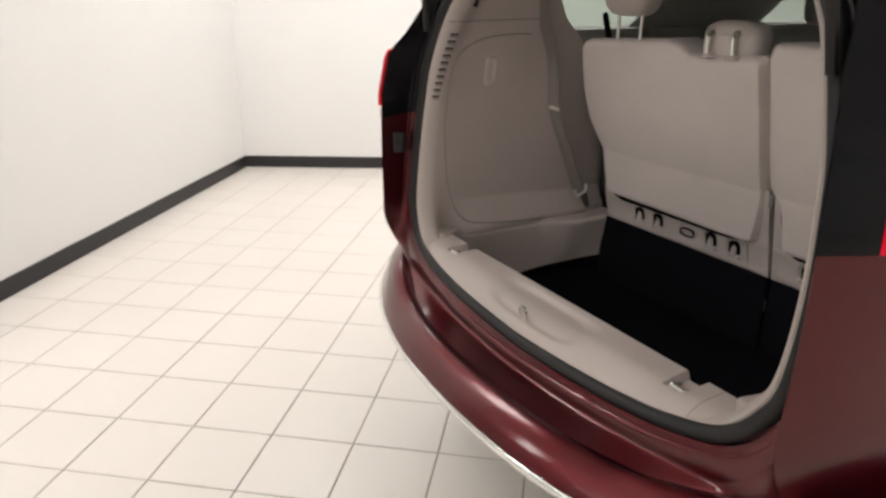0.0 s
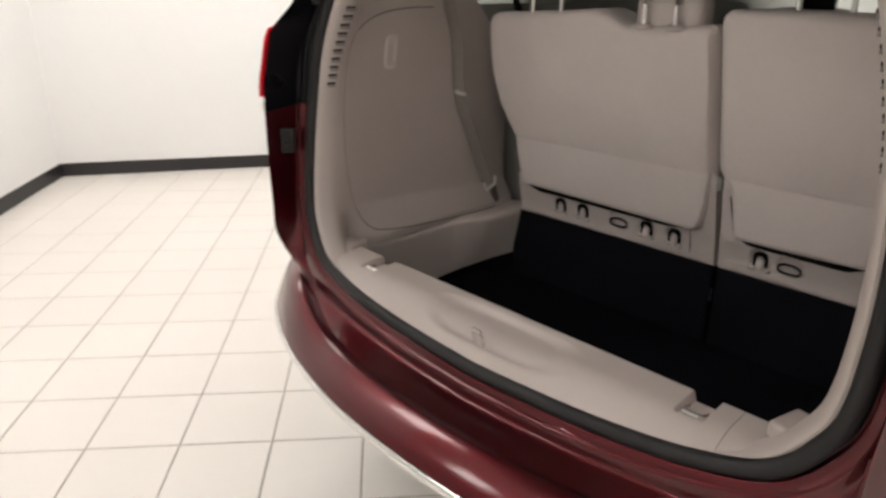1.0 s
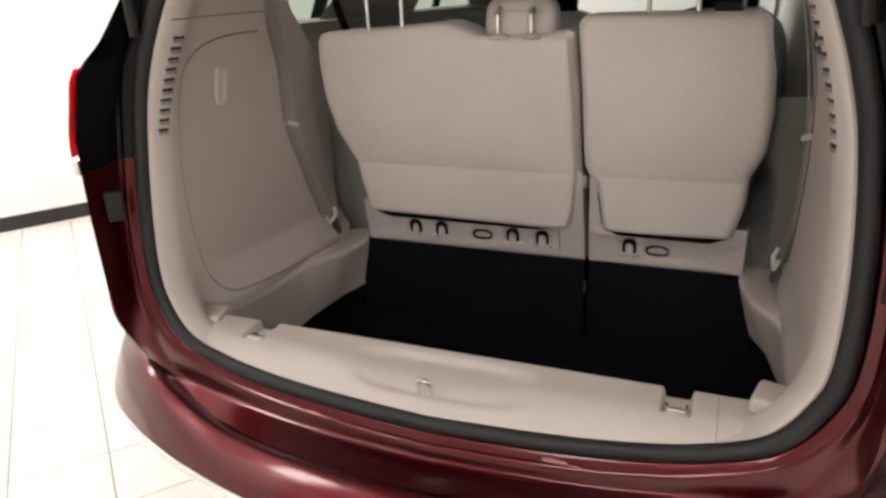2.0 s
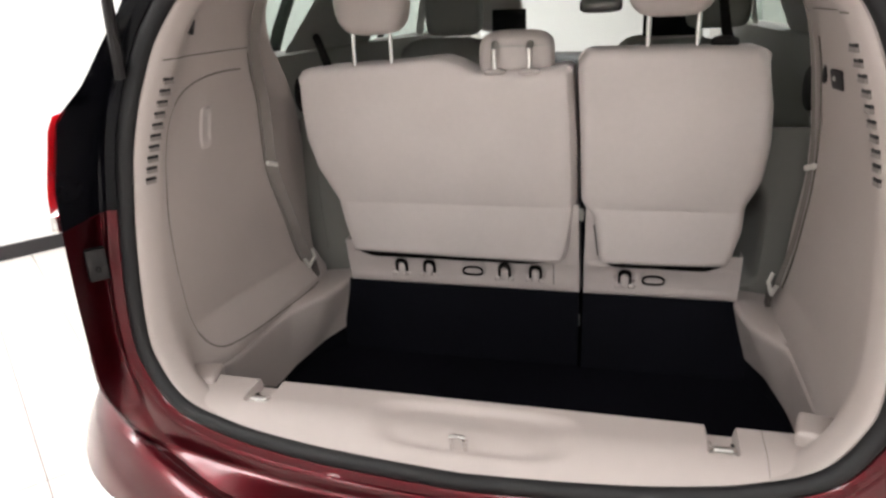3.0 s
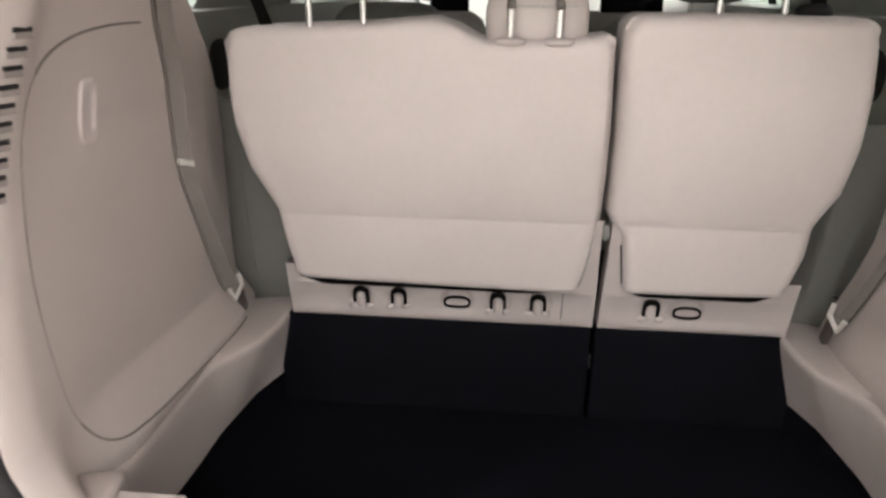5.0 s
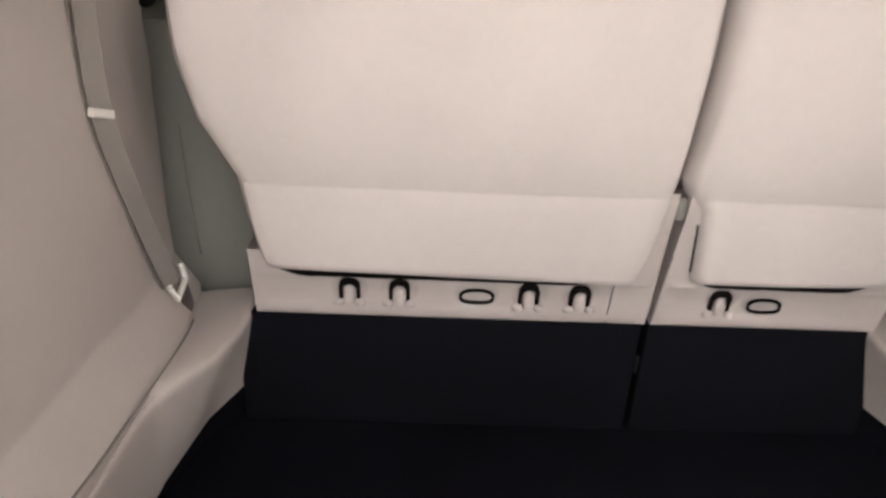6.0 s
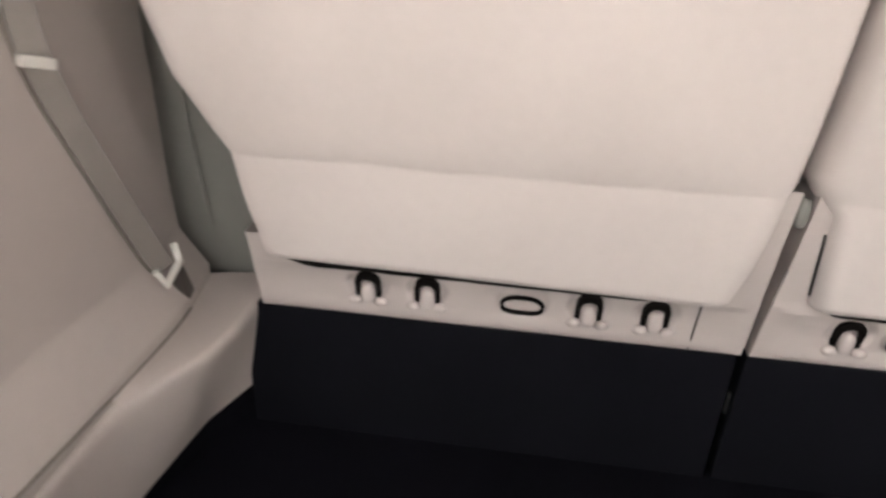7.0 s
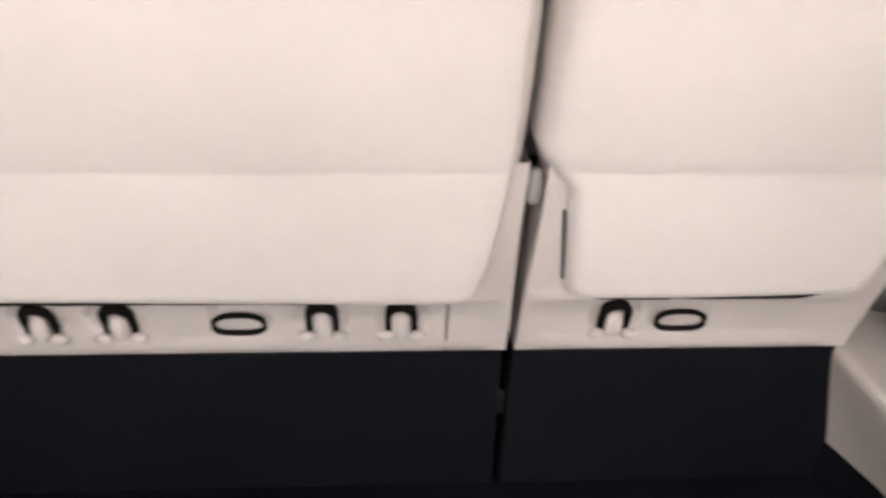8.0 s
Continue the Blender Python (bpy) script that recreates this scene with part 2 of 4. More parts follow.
ho, he = smooth_curve(HALF_O, NS), smooth_curve(HALF_E, NS)


def full(h):
    return np.concatenate([h, (h * [-1, 1])[-2:0:-1]])


O, E = full(ho), full(he)
tang = np.roll(O, -1, 0) - np.roll(O, 1, 0)
NORM = np.stack([tang[:, 1], -tang[:, 0]], 1)
NORM /= np.linalg.norm(NORM, axis=1)[:, None]


def ring(off, dy):
    q = O + off * NORM
    return [(x, y_open(o[0], o[1]) + dy, z) for (x, z), o in zip(q, O)]


# plan of the rear bumper
PLAN = [(0, 0), (0.14, 0.005), (0.28, 0.02), (0.47, 0.065), (0.615, 0.122), (0.725, 0.186), (0.805, 0.28), (0.835, 0.41), (0.833, 0.60), (0.82, 0.85)]
hp = smooth_curve(PLAN, 7)
plan = np.concatenate([(hp * [-1, 1])[:0:-1], hp])
pt = np.gradient(plan, axis=0)
pn = np.stack([pt[:, 1], -pt[:, 0]], 1)
pn /= np.linalg.norm(pn, axis=1)[:, None]
CREST = plan + 0.122 * pn


def crest_y(x):
    return float(np.interp(x, CREST[:, 0], CREST[:, 1]))


def y_edge(x, z):
    """The outer corner of the jamb: it stands proud of the seal at the sides."""
    w = float(smoothstep(0.61, 0.84, z))
    side = float(np.interp(z, [0.6, 0.9, 1.20, 1.325, 1.385, 1.50, 1.65, 1.74], [-0.052, -0.047, -0.047, -0.028, 0.016, 0.085, 0.15, 0.18]))
    return (1 - w) * crest_y(x) + w * side


def ring_e(w, dy, sink=0.0):
    """Between the seal (0) and the outer corner (1); sink deepens the channel: downwards along the bottom, outwards and forwards up the jambs."""
    q = (1 - w) * (O + 0.052 * NORM) + w * E
    out = []
    for (x, z), o in zip(q, O):
        low = 1 - float(smoothstep(0.765, 0.865, o[1]))
        low *= 1 + 0.9 * float(smoothstep(0.72, 0.765, o[1]))
        side = float(smoothstep(0.765, 0.865, o[1])) * (1 - float(smoothstep(1.0, 1.3, o[1])))
        y = (1 - w) * (y_open(o[0], o[1]) - 0.008) + w * y_edge(x, z) + dy
        out.append((x + math.copysign(0.55 * sink * side, x), y + 0.6 * sink * side, z - sink * low))
    return out


XS_Z = [0.25, 0.35, 0.6, 0.88, 1.05, 1.20, 1.325, 1.385, 1.48, 1.60, 1.65]
XS_X = [0.69, 0.71, 0.720, 0.722, 0.726, 0.720, 0.703, 0.672, 0.638, 0.57, 0.545]


def side_x(z, y):
    """Half width of the body at a height and a place along the car."""
    x = np.interp(z, XS_Z, XS_X)
    d = max(0.0, y - y_edge(x, z))
    out = x + 0.20 * (1 - math.exp(-d / 0.36)) + 0.10 * float(smoothstep(0.15, 0.9, d))
    return out * (1 - 0.22 * max(0.0, (y - 3.5) / 1.35) ** 2.5)


van = thing("minivan", "dark red minivan with its tailgate open and empty cargo bay", "car")

# rubber seal round the opening
part("weatherstrip", grid([ring(0.0, 0.010), ring(0.0012, -0.003), ring(0.004, -0.009), ring(0.009, -0.0135), ring(0.015, -0.0158), ring(0.0200, -0.016), ring(0.0252, -0.0142),
                           ring(0.0295, -0.0105), ring(0.032, -0.004), ring(0.033, 0.008)], close_u=True), RUBBER, van, "black rubber seal round the tailgate opening")
# painted flange and step round it; the upper flanks are black
STEP = [(0.0, 0.0), (0.04, -0.0018), (0.08, -0.0022), (0.11, -0.0008), (0.13, 0.0028), (0.150, 0.0095), (0.168, 0.0158), (0.185, 0.0192), (0.21, 0.0204), (0.3, 0.0188), (0.45, 0.0148), (0.6, 0.0108), (0.75, 0.0068), (0.9, 0.0028), (1.0, 0.0)]
rings = [ring(0.030, 0.012), ring(0.0345, 0.012), ring(0.037, -0.004), ring(0.043, -0.008)] + [ring_e(w, -0.003 if w < 0.01 else 0.0, sink) for w, sink in STEP]
NR = len(O)


def flange(keep):
    bm = bmesh.new()
    vs = [[bm.verts.new(p) for p in r] for r in rings]
    for i in range(len(rings) - 1):
        for j in range(NR):
            k = (j + 1) % NR
            z = (O[j][1] + O[k][1]) / 2
            if keep(i, z, O[j][0]):
                bm.faces.new((vs[i][j], vs[i][k], vs[i + 1][k], vs[i + 1][j]))
    bmesh.ops.delete(bm, geom=[v for v in bm.verts if not v.link_faces], context="VERTS")
    return bm


part("opening_flange", flange(lambda i, z, x: z < 1.145 or z > 1.6), PAINT, van, "dark red painted flange round the opening")
for sgn in (-1, 1):
    part("pillar_cover", flange(lambda i, z, x: 1.145 <= z <= 1.6 and x * sgn > 0), BLACK_GLOSS, van, "black cover on the rear pillar")


# fill between the flange's round corner and the flank
for sgn in (-1, 1):
    rows = []
    for z in np.linspace(0.628, 0.88, 20):
        xa = float(np.interp(z, he[24:50, 1], he[24:50, 0])) - 0.004
        xb = float(np.interp(z, XS_Z, XS_X))
        rows.append([(sgn * (xa + (xb - xa) * k), y_edge(xa + (xb - xa) * k, z) + 0.0015, z) for k in np.linspace(0, 1, 9)])
    part("corner_fill", grid(rows), PAINT, van)


# outer skin
def skin(sgn, zs, y_of, ys, bm=None):
    rows = []
    for z in zs:
        row = []
        for k in ys:
            y = y_of(z) + k if k < 0.6 else max(k, y_of(z) + 0.6)
            row.append((sgn * side_x(z, y), y, z))
        rows.append(row)
    return grid(rows, bm=bm)


def y_rear(z):
    return y_edge(np.interp(z, XS_Z, XS_X), z)


NEAR = [0.0, 0.01, 0.025, 0.045, 0.07, 0.1, 0.14, 0.19, 0.25, 0.32, 0.40, 0.5]
for sgn in (-1, 1):
    part("quarter_panel", skin(sgn, np.linspace(0.62, 1.155, 12), y_rear, NEAR + [0.75, 1.0, 1.3]), PAINT, van)
    part("rear_pillar", skin(sgn, np.linspace(1.345, 1.65, 9), y_rear, NEAR[:9]), BLACK_GLOSS, van, "gloss black rear pillar")
    lamp = part("tail_lamp", skin(sgn, np.linspace(1.155, 1.345, 8), y_rear, NEAR[:9] if sgn < 0 else [0.085] + NEAR[5:9]), LENS, van, "red tail lamp lens on the rear corner")
    if sgn > 0:
        part("lamp_surround", skin(sgn, np.linspace(1.155, 1.345, 8), y_rear, [0.0, 0.01, 0.02, 0.034, 0.06, 0.085]), BLACK_GLOSS, lamp)
    lens = skin(sgn, np.linspace(1.165, 1.335, 8), y_rear, [0.004, 0.05, 0.07, 0.1, 0.14, 0.19, 0.24] if sgn < 0 else [0.095, 0.11, 0.14, 0.17, 0.2, 0.24])
    for v in lens.verts:
        v.co.x += sgn * (0.011 if sgn < 0 else 0.004)
        v.co.y -= 0.009
    part("lens_rib", lens, LENS, lamp)
    tip = box(-0.009, 0.009, -0.02, 0.03, -0.017, 0.017, 0.007)
    bmesh.ops.translate(tip, verts=tip.verts[:], vec=(sgn * (side_x(1.14, -0.01 if sgn < 0 else 0.09) + (0.007 if sgn < 0 else -0.002)), -0.018 if sgn < 0 else 0.09, 1.14))
    part("lamp_tip", tip, CHROME, lamp)
    part("quarter_window", skin(sgn, np.linspace(1.12, 1.60, 8), y_rear, [0.25, 0.4, 0.6, 0.9, 1.3]), GREEN_GLASS, van, "green tinted rear side window").visible_shadow = False
    for name, y0, y1 in (("sliding_door", 1.31, 2.45), ("front_door", 2.46, 3.55)):
        ys = list(np.linspace(y0, y1, 12))
        d = part(name, grid([[(sgn * side_x(z, y), y, z) for y in ys] for z in np.linspace(0.28, 1.10, 12)]), PAINT, van)
        win = grid([[(sgn * (side_x(z, y) - 0.004), y, min(z, 1.62 - 0.53 * max(0, y - 3.0) / 1.0)) for y in ys] for z in np.linspace(1.10, 1.62, 8)])
        part("window", win, GREEN_GLASS, d, "green tinted side window").visible_shadow = False
        y = y0 + 0.14
        part("handle", tube([(sgn * (side_x(1.0, y) + 0.005), y, 1.0), (sgn * (side_x(1.0, y) + 0.03), y + 0.03, 1.0), (sgn * (side_x(1.0, y) + 0.03), y + 0.18, 1.0),
                             (sgn * (side_x(1.0, y) + 0.005), y + 0.21, 1.0)], 0.011), PAINT, d)
    for y in (1.305, 2.455):
        part("pillar", grid([[(sgn * (side_x(z, y) + 0.003), y + k, z) for k in (-0.05, -0.02, 0.02, 0.05)] for z in np.linspace(1.10, 1.63, 7)]), BLACK_GLOSS, van)
    part("front_wing", grid([[(sgn * side_x(z, y), y, z) for y in np.linspace(3.56, 4.85, 16)] for z in np.linspace(0.28, 1.06, 10)]), PAINT, van)
    part("rear_sill", grid([[(sgn * side_x(z, y), y, z) for y in np.linspace(0.62, 1.3, 8)] for z in np.linspace(0.28, 0.62, 5)]), PAINT, van)
    part("head_lamp", puff(sgn * 0.66, 4.72, 0.78, 0.13, 0.10, 0.07, 3), CLEAR_GLASS, van, "clear head lamp")
# roof, windscreen, bonnet
rows = []
for y in list(np.linspace(0.22, 3.0, 24)):
    w = side_x(1.62, max(y, 0.3)) - 0.01
    rows.append([(w * s, y, 1.62 + 0.13 * (1 - abs(s) ** 2.6) - 0.015 * (1 - smoothstep(0.1, 0.6, y))) for s in np.linspace(-1, 1, 25)])
part("roof", grid(rows), PAINT, van)
part("windscreen", grid([[((side_x(1.6 - 0.5 * k, 3.0 + k) - 0.02) * s, 3.0 + k * 1.0, 1.735 - 0.63 * k - 0.10 * abs(s) ** 2.5 * (1 - k)) for s in np.linspace(-1, 1, 17)]
                         for k in np.linspace(0, 1, 10)]), CLEAR_GLASS, van, "large clear windscreen").visible_shadow = False
part("bonnet", grid([[((side_x(1.06, y) - 0.0) * s, y, 1.06 + 0.06 * (1 - abs(s) ** 2.5) - 0.28 * ((y - 3.95) / 0.9) ** 2) for s in np.linspace(-1, 1, 17)]
                     for y in np.linspace(3.95, 4.85, 12)]), PAINT, van)
part("front_bumper", puff(0, 4.74, 0.52, 0.80, 0.18, 0.28, 4), PAINT, van)
under = box(-0.70, 0.70, 0.55, 4.7, 0.22, 0.40, 0.04)
part("underbody", under, DARK, van, "dark underbody")


# rear bumper
def along_bumper(profile):
    """The profile swept round the bumper; its upper lip rises towards the corners."""
    return grid([[(p[0] + d * n[0], p[1] + d * n[1], z + 0.052 * float(smoothstep(0.40, 0.72, abs(p[0] + d * n[0]))) * min(1.0, max(0.0, (z - 0.56) / 0.05))) for p, n in zip(plan, pn)] for d, z in profile])


bumper = part("rear_bumper", along_bumper([(-0.03, 0.575), (0.04, 0.583), (0.090, 0.602), (0.110, 0.6085), (0.120, 0.6125), (0.131, 0.6135), (0.1345, 0.6190), (0.138, 0.6222), (0.1425, 0.6228), (0.150, 0.6205), (0.160, 0.6155), (0.170, 0.609), (0.180, 0.600), (0.190, 0.590),
                                           (0.200, 0.578), (0.2085, 0.565), (0.2125, 0.558), (0.205, 0.556), (0.205, 0.538), (0.194, 0.533), (0.146, 0.508),
                                           (0.091, 0.474), (0.021, 0.419), (-0.044, 0.359), (-0.09, 0.30), (-0.115, 0.26)]), PAINT, van, "glossy dark red rear bumper")
part("bumper_strip", along_bumper([(0.204, 0.5565), (0.2145, 0.5575), (0.219, 0.553), (0.220, 0.547), (0.2175, 0.540), (0.204, 0.538)]), CHROME, bumper, "bright chrome strip along the bumper")
part("lower_valance", along_bumper([(0.190, 0.5345), (0.201, 0.5345), (0.197, 0.530), (0.150, 0.505), (0.095, 0.470), (0.025, 0.415), (-0.04, 0.355), (-0.085, 0.295), (-0.11, 0.255)]), DARK, bumper, "black plastic lower valance")
for x in (-0.52, 0.52):
    part("sensor", puff(x, -0.12, 0.575, 0.011, 0.006, 0.011, 2, 12, 8), PAINT, bumper)

# wheels
for sgn in (-1, 1):
    for y in (1.0, 4.02):
        prof = [(0.20, -0.11), (0.235, -0.115), (0.30, -0.11), (0.338, -0.085), (0.345, -0.03), (0.345, 0.03), (0.338, 0.085), (0.30, 0.11), (0.235, 0.115), (0.20, 0.11)]
        rows = [[(sgn * 0.78 + w, y + r * math.cos(a), 0.345 + r * math.sin(a)) for r, w in prof] for a in np.linspace(0, 2 * math.pi, 41)[:-1]]
        wheel = part("wheel", grid(rows, close_v=True), TYRE, van, "black tyre on an alloy rim")
        rim = bmesh.new()
        for k in range(5):
            a = 2 * math.pi * k / 5
            tube([(sgn * 0.86, y, 0.345), (sgn * 0.875, y + 0.12 * math.cos(a), 0.345 + 0.12 * math.sin(a)), (sgn * 0.87, y + 0.22 * math.cos(a), 0.345 + 0.22 * math.sin(a))], 0.03, 8, bm=rim)
        grid([[(sgn * w, y + r * math.cos(a), 0.345 + r * math.sin(a)) for r, w in ((0.19, 0.80), (0.215, 0.86), (0.232, 0.885), (0.236, 0.86))] for a in np.linspace(0, 2 * math.pi, 41)], bm=rim)
        part("rim", rim, ALLOY, wheel, "five spoke alloy rim")

# open tailgate, raised above the opening

def gate_point(s, h, lift):
    z = 1.70 - h
    w = float(np.interp(z, [0.55, 0.70, 0.86, 1.08, 1.22, 1.375, 1.52, 1.65, 1.70], [0.60, 0.70, 0.75, 0.76, 0.75, 0.72, 0.665, 0.60, 0.56]))
    ca, sa = math.cos(radians(22)), math.sin(radians(22))
    bow = 0.05 * math.sin(math.pi * h / 1.15) * (1 - 0.5 * s * s)
    return (w * s, 0.10 - h * ca, 1.765 + h * sa + bow + lift)


gate = part("tailgate", grid([[gate_point(s, h, 0.07) for s in np.linspace(-1, 1, 25)] for h in np.linspace(0.48, 1.13, 16)]), PAINT, van, "dark red tailgate raised wide open")
part("gate_glass", grid([[gate_point(s, h, 0.07) for s in np.linspace(-0.98, 0.98, 25)] for h in np.linspace(0.0, 0.478, 10)]), DARK_GLASS, gate, "dark tailgate glass")
rows = [[gate_point(s * f, h, l) for s in np.linspace(-1, 1, 25)] for h, l, f in
        ((1.13, 0.07, 1.0), (1.142, 0.05, 0.99), (1.142, 0.02, 0.98), (1.12, -0.005, 0.95), (0.9, -0.015, 0.93), (0.7, -0.015, 0.93), (0.50, -0.005, 0.93), (0.48, 0.05, 0.95))]
part("gate_trim", grid(rows), TRIM, gate, "beige inner trim of the tailgate")
for sgn in (-1, 1):
    side = [[gate_point(sgn * f, h, l) for h in np.linspace(0.0, 1.13, 20)] for f, l in ((1.0, 0.07), (1.0, 0.03), (0.965, 0.0), (0.90, -0.008), (0.84, 0.03), (0.84, 0.06))]
    part("gate_edge", grid(side), PAINT, gate)
    part("gas_strut", tube([(sgn * 0.628, 0.062, 1.39), (sgn * 0.600, 0.030, 1.62), (sgn * 0.57, -0.06, 1.86)], 0.010), DARK, gate, "black gas strut")
part("gate_handle", tube([gate_point(s, 0.78, 0.085) for s in np.linspace(-0.38, 0.38, 9)], 0.018, 10), CHROME, gate, "chrome bar across the tailgate")

# ---- cargo bay ----
# sill trim with the latch pocket and the two tie-down notches
HOOKS = (-0.438, 0.438)


def sill_point(x, t):
    z0 = float(np.interp(abs(x), ho[:41, 0], ho[:41, 1]))
    y0 = y_open(x, z0)
    y = y0 + (0.116 - y0) * t
    rise = 0.062 * (1 - (1 - min(1, t / 0.55)) ** 2) + 0.012 * t
    zt = 0.768
    z = z0 + (zt - z0) * (rise / 0.074)
    # latch pocket: a shallow dish with round corners
    r = ((abs(x) / 0.195) ** 4 + (abs(y - 0.048) / 0.052) ** 4) ** 0.25
    z -= 0.0125 * float(smoothstep(1.06, 0.70, r))
    for hx in HOOKS:
        k = float(smoothstep(0.0, 0.005, 0.026 - abs(x - hx))) * float(smoothstep(0.0, 0.006, y - 0.043))
        z -= 0.020 * k
    return (x, y, z)


xs = sorted(set(np.round(np.concatenate([np.linspace(-0.625, 0.625, 167)] + [np.linspace(h - 0.045, h + 0.045, 31) for h in HOOKS]), 4)))
ts = np.linspace(0, 1, 44)
rows = [[sill_point(x, t) for x in xs] for t in ts]
rows.append([(x, 0.119, p[2] - 0.004) for x, p in zip(xs, rows[-1])])
rows.append([(x, 0.121, 0.70) for x in xs])
sill = part("sill_trim", grid(rows), TRIM, van, "beige plastic load sill with a latch pocket")
part("seam", tube([Vector(sill_point(0.505, t)) + Vector((0, 0, 0.0002)) for t in np.linspace(0.02, 0.98, 20)], 0.0006, 5), SEAM, sill)
# latch striker
st = tube([(-0.026, 0.016, 0.700), (-0.026, 0.004, 0.755), (-0.0245, 0.001, 0.761), (-0.020, 0.0, 0.764), (-0.006, 0.0, 0.764), (-0.0015, 0.001, 0.761), (0.0, 0.004, 0.755), (0.0, 0.016, 0.700)], 0.0046, 8)
part("striker", st, CHROME, sill, "chrome latch striker")
part("striker_plate", puff(-0.012, 0.012, 0.7175, 0.024, 0.016, 0.004, 3, 20, 8), STEEL, sill)
for hx in HOOKS:
    z = 0.754
    part("tie_down", tube([(hx - 0.019, 0.085, z - 0.004), (hx - 0.019, 0.062, z + 0.003), (hx - 0.014, 0.056, z + 0.006), (hx + 0.014, 0.056, z + 0.006),
                                  (hx + 0.019, 0.062, z + 0.003), (hx + 0.019, 0.085, z - 0.004)], 0.0055, 8), CHROME, sill, "chrome tie-down loop in a notch of the sill")
    part("bracket", box(hx - 0.022, hx + 0.022, 0.050, 0.060, z - 0.008, z + 0.001, 0.002), STEEL, sill)

# black tub
tub = box(-0.70, 0.70, 0.119, 0.745, 0.50, 0.53)
part("cargo_floor", tub, CARPET, van, "deep black carpeted cargo well")
part("tub_wall", box(-0.70, 0.70, 0.121, 0.128, 0.53, 0.745), CARPET, van)


# side trim
def panel_x(y, z, sgn=-1):
    """Inner face of the side trim, as half width."""
    base = float(np.interp(z, [0.6, 0.76, 0.9, 1.1, 1.25, 1.36, 1.48, 1.58, 1.64], [0.632, 0.628, 0.632, 0.628, 0.618, 0.598, 0.562, 0.515, 0.47]))
    base += 0.006 * math.sin(math.pi * np.clip((y - 0.1) / 0.6, 0, 1))
    # the foot of the panel flares inwards
    zc = 0.848 - 0.06 * (y - 0.4)
    base -= (0.036 if sgn < 0 else 0.012) * float(np.clip((zc - z) / (zc - 0.765), 0, 1)) * float(smoothstep(0.12, 0.24, y))
    return base + 0.05 * float(smoothstep(0.62, 1.0, y))


def opening_x(z):
    return float(np.interp(z, ho[24:105, 1], ho[24:105, 0]))


def trim_point(sgn, z, k):
    """Across the side trim from the seal (0) past the turned edge (1) to the flat of the panel, k metres on."""
    xo = opening_x(z)
    yo = y_open(xo, z)
    if k <= 1:
        a = [(0.0, 0.0), (0.005, -0.003), (0.013, 0.003), (0.021, 0.017), (0.028, 0.038)]
        i = min(3, int(k * 4))
        f = k * 4 - i
        dx = a[i][0] + (a[i + 1][0] - a[i][0]) * f
        dy = a[i][1] + (a[i + 1][1] - a[i][1]) * f
        return (sgn * (xo - dx), yo + dy, z)
    y = yo + 0.038 + (k - 1)
    w = float(smoothstep(0.0, 0.07, k - 1))
    return (sgn * ((xo - 0.028) * (1 - w) + panel_x(y, z, sgn) * w), y, z)


zs = sorted(list(np.linspace(0.745, 0.875, 27)) + list(np.linspace(0.89, 1.60, 42)))
ks = list(np.linspace(0, 1, 9)) + [1 + v for v in (0.012, 0.025, 0.04, 0.055, 0.07, 0.1, 0.14, 0.19, 0.25, 0.31, 0.37, 0.43, 0.49, 0.55, 0.62, 0.7, 0.85)]


def trim_end(z, sgn):
    """How far forward the side trim reaches at a height, as a share of its length low down."""
    if sgn < 0:
        end = float(np.interp(z, [0.7, 1.05, 1.15, 1.25, 1.32, 1.38, 1.42, 1.5, 1.6], [0.80, 0.79, 0.78, 0.73, 0.665, 0.60, 0.548, 0.495, 0.485]))
    else:
        end = float(np.interp(z, [0.7, 0.82, 0.92, 1.05, 1.14, 1.25, 1.32, 1.42, 1.5, 1.6], [0.80, 0.76, 0.69, 0.62, 0.578, 0.555, 0.54, 0.512, 0.495, 0.485]))
    return (end - y_open(opening_x(z), z) - 0.038) / 0.85


def on_panel(sgn, y, z, lift=0.0):
    yo = y_open(opening_x(z), z)
    p = trim_point(sgn, z, 1 + max(0.0, y - yo - 0.038))
    return Vector((p[0] - sgn * lift, y, z))


def on_trim(sgn, y, z):
    """The trim's face at a place along the car, also on the turned edge."""
    yo = y_open(opening_x(z), z)
    if y >= yo + 0.038:
        return on_panel(sgn, y, z)
    k = float(np.interp(y - yo, [-0.003, 0.003, 0.017, 0.038], [0.25, 0.5, 0.75, 1.0]))
    return Vector(trim_point(sgn, z, k))


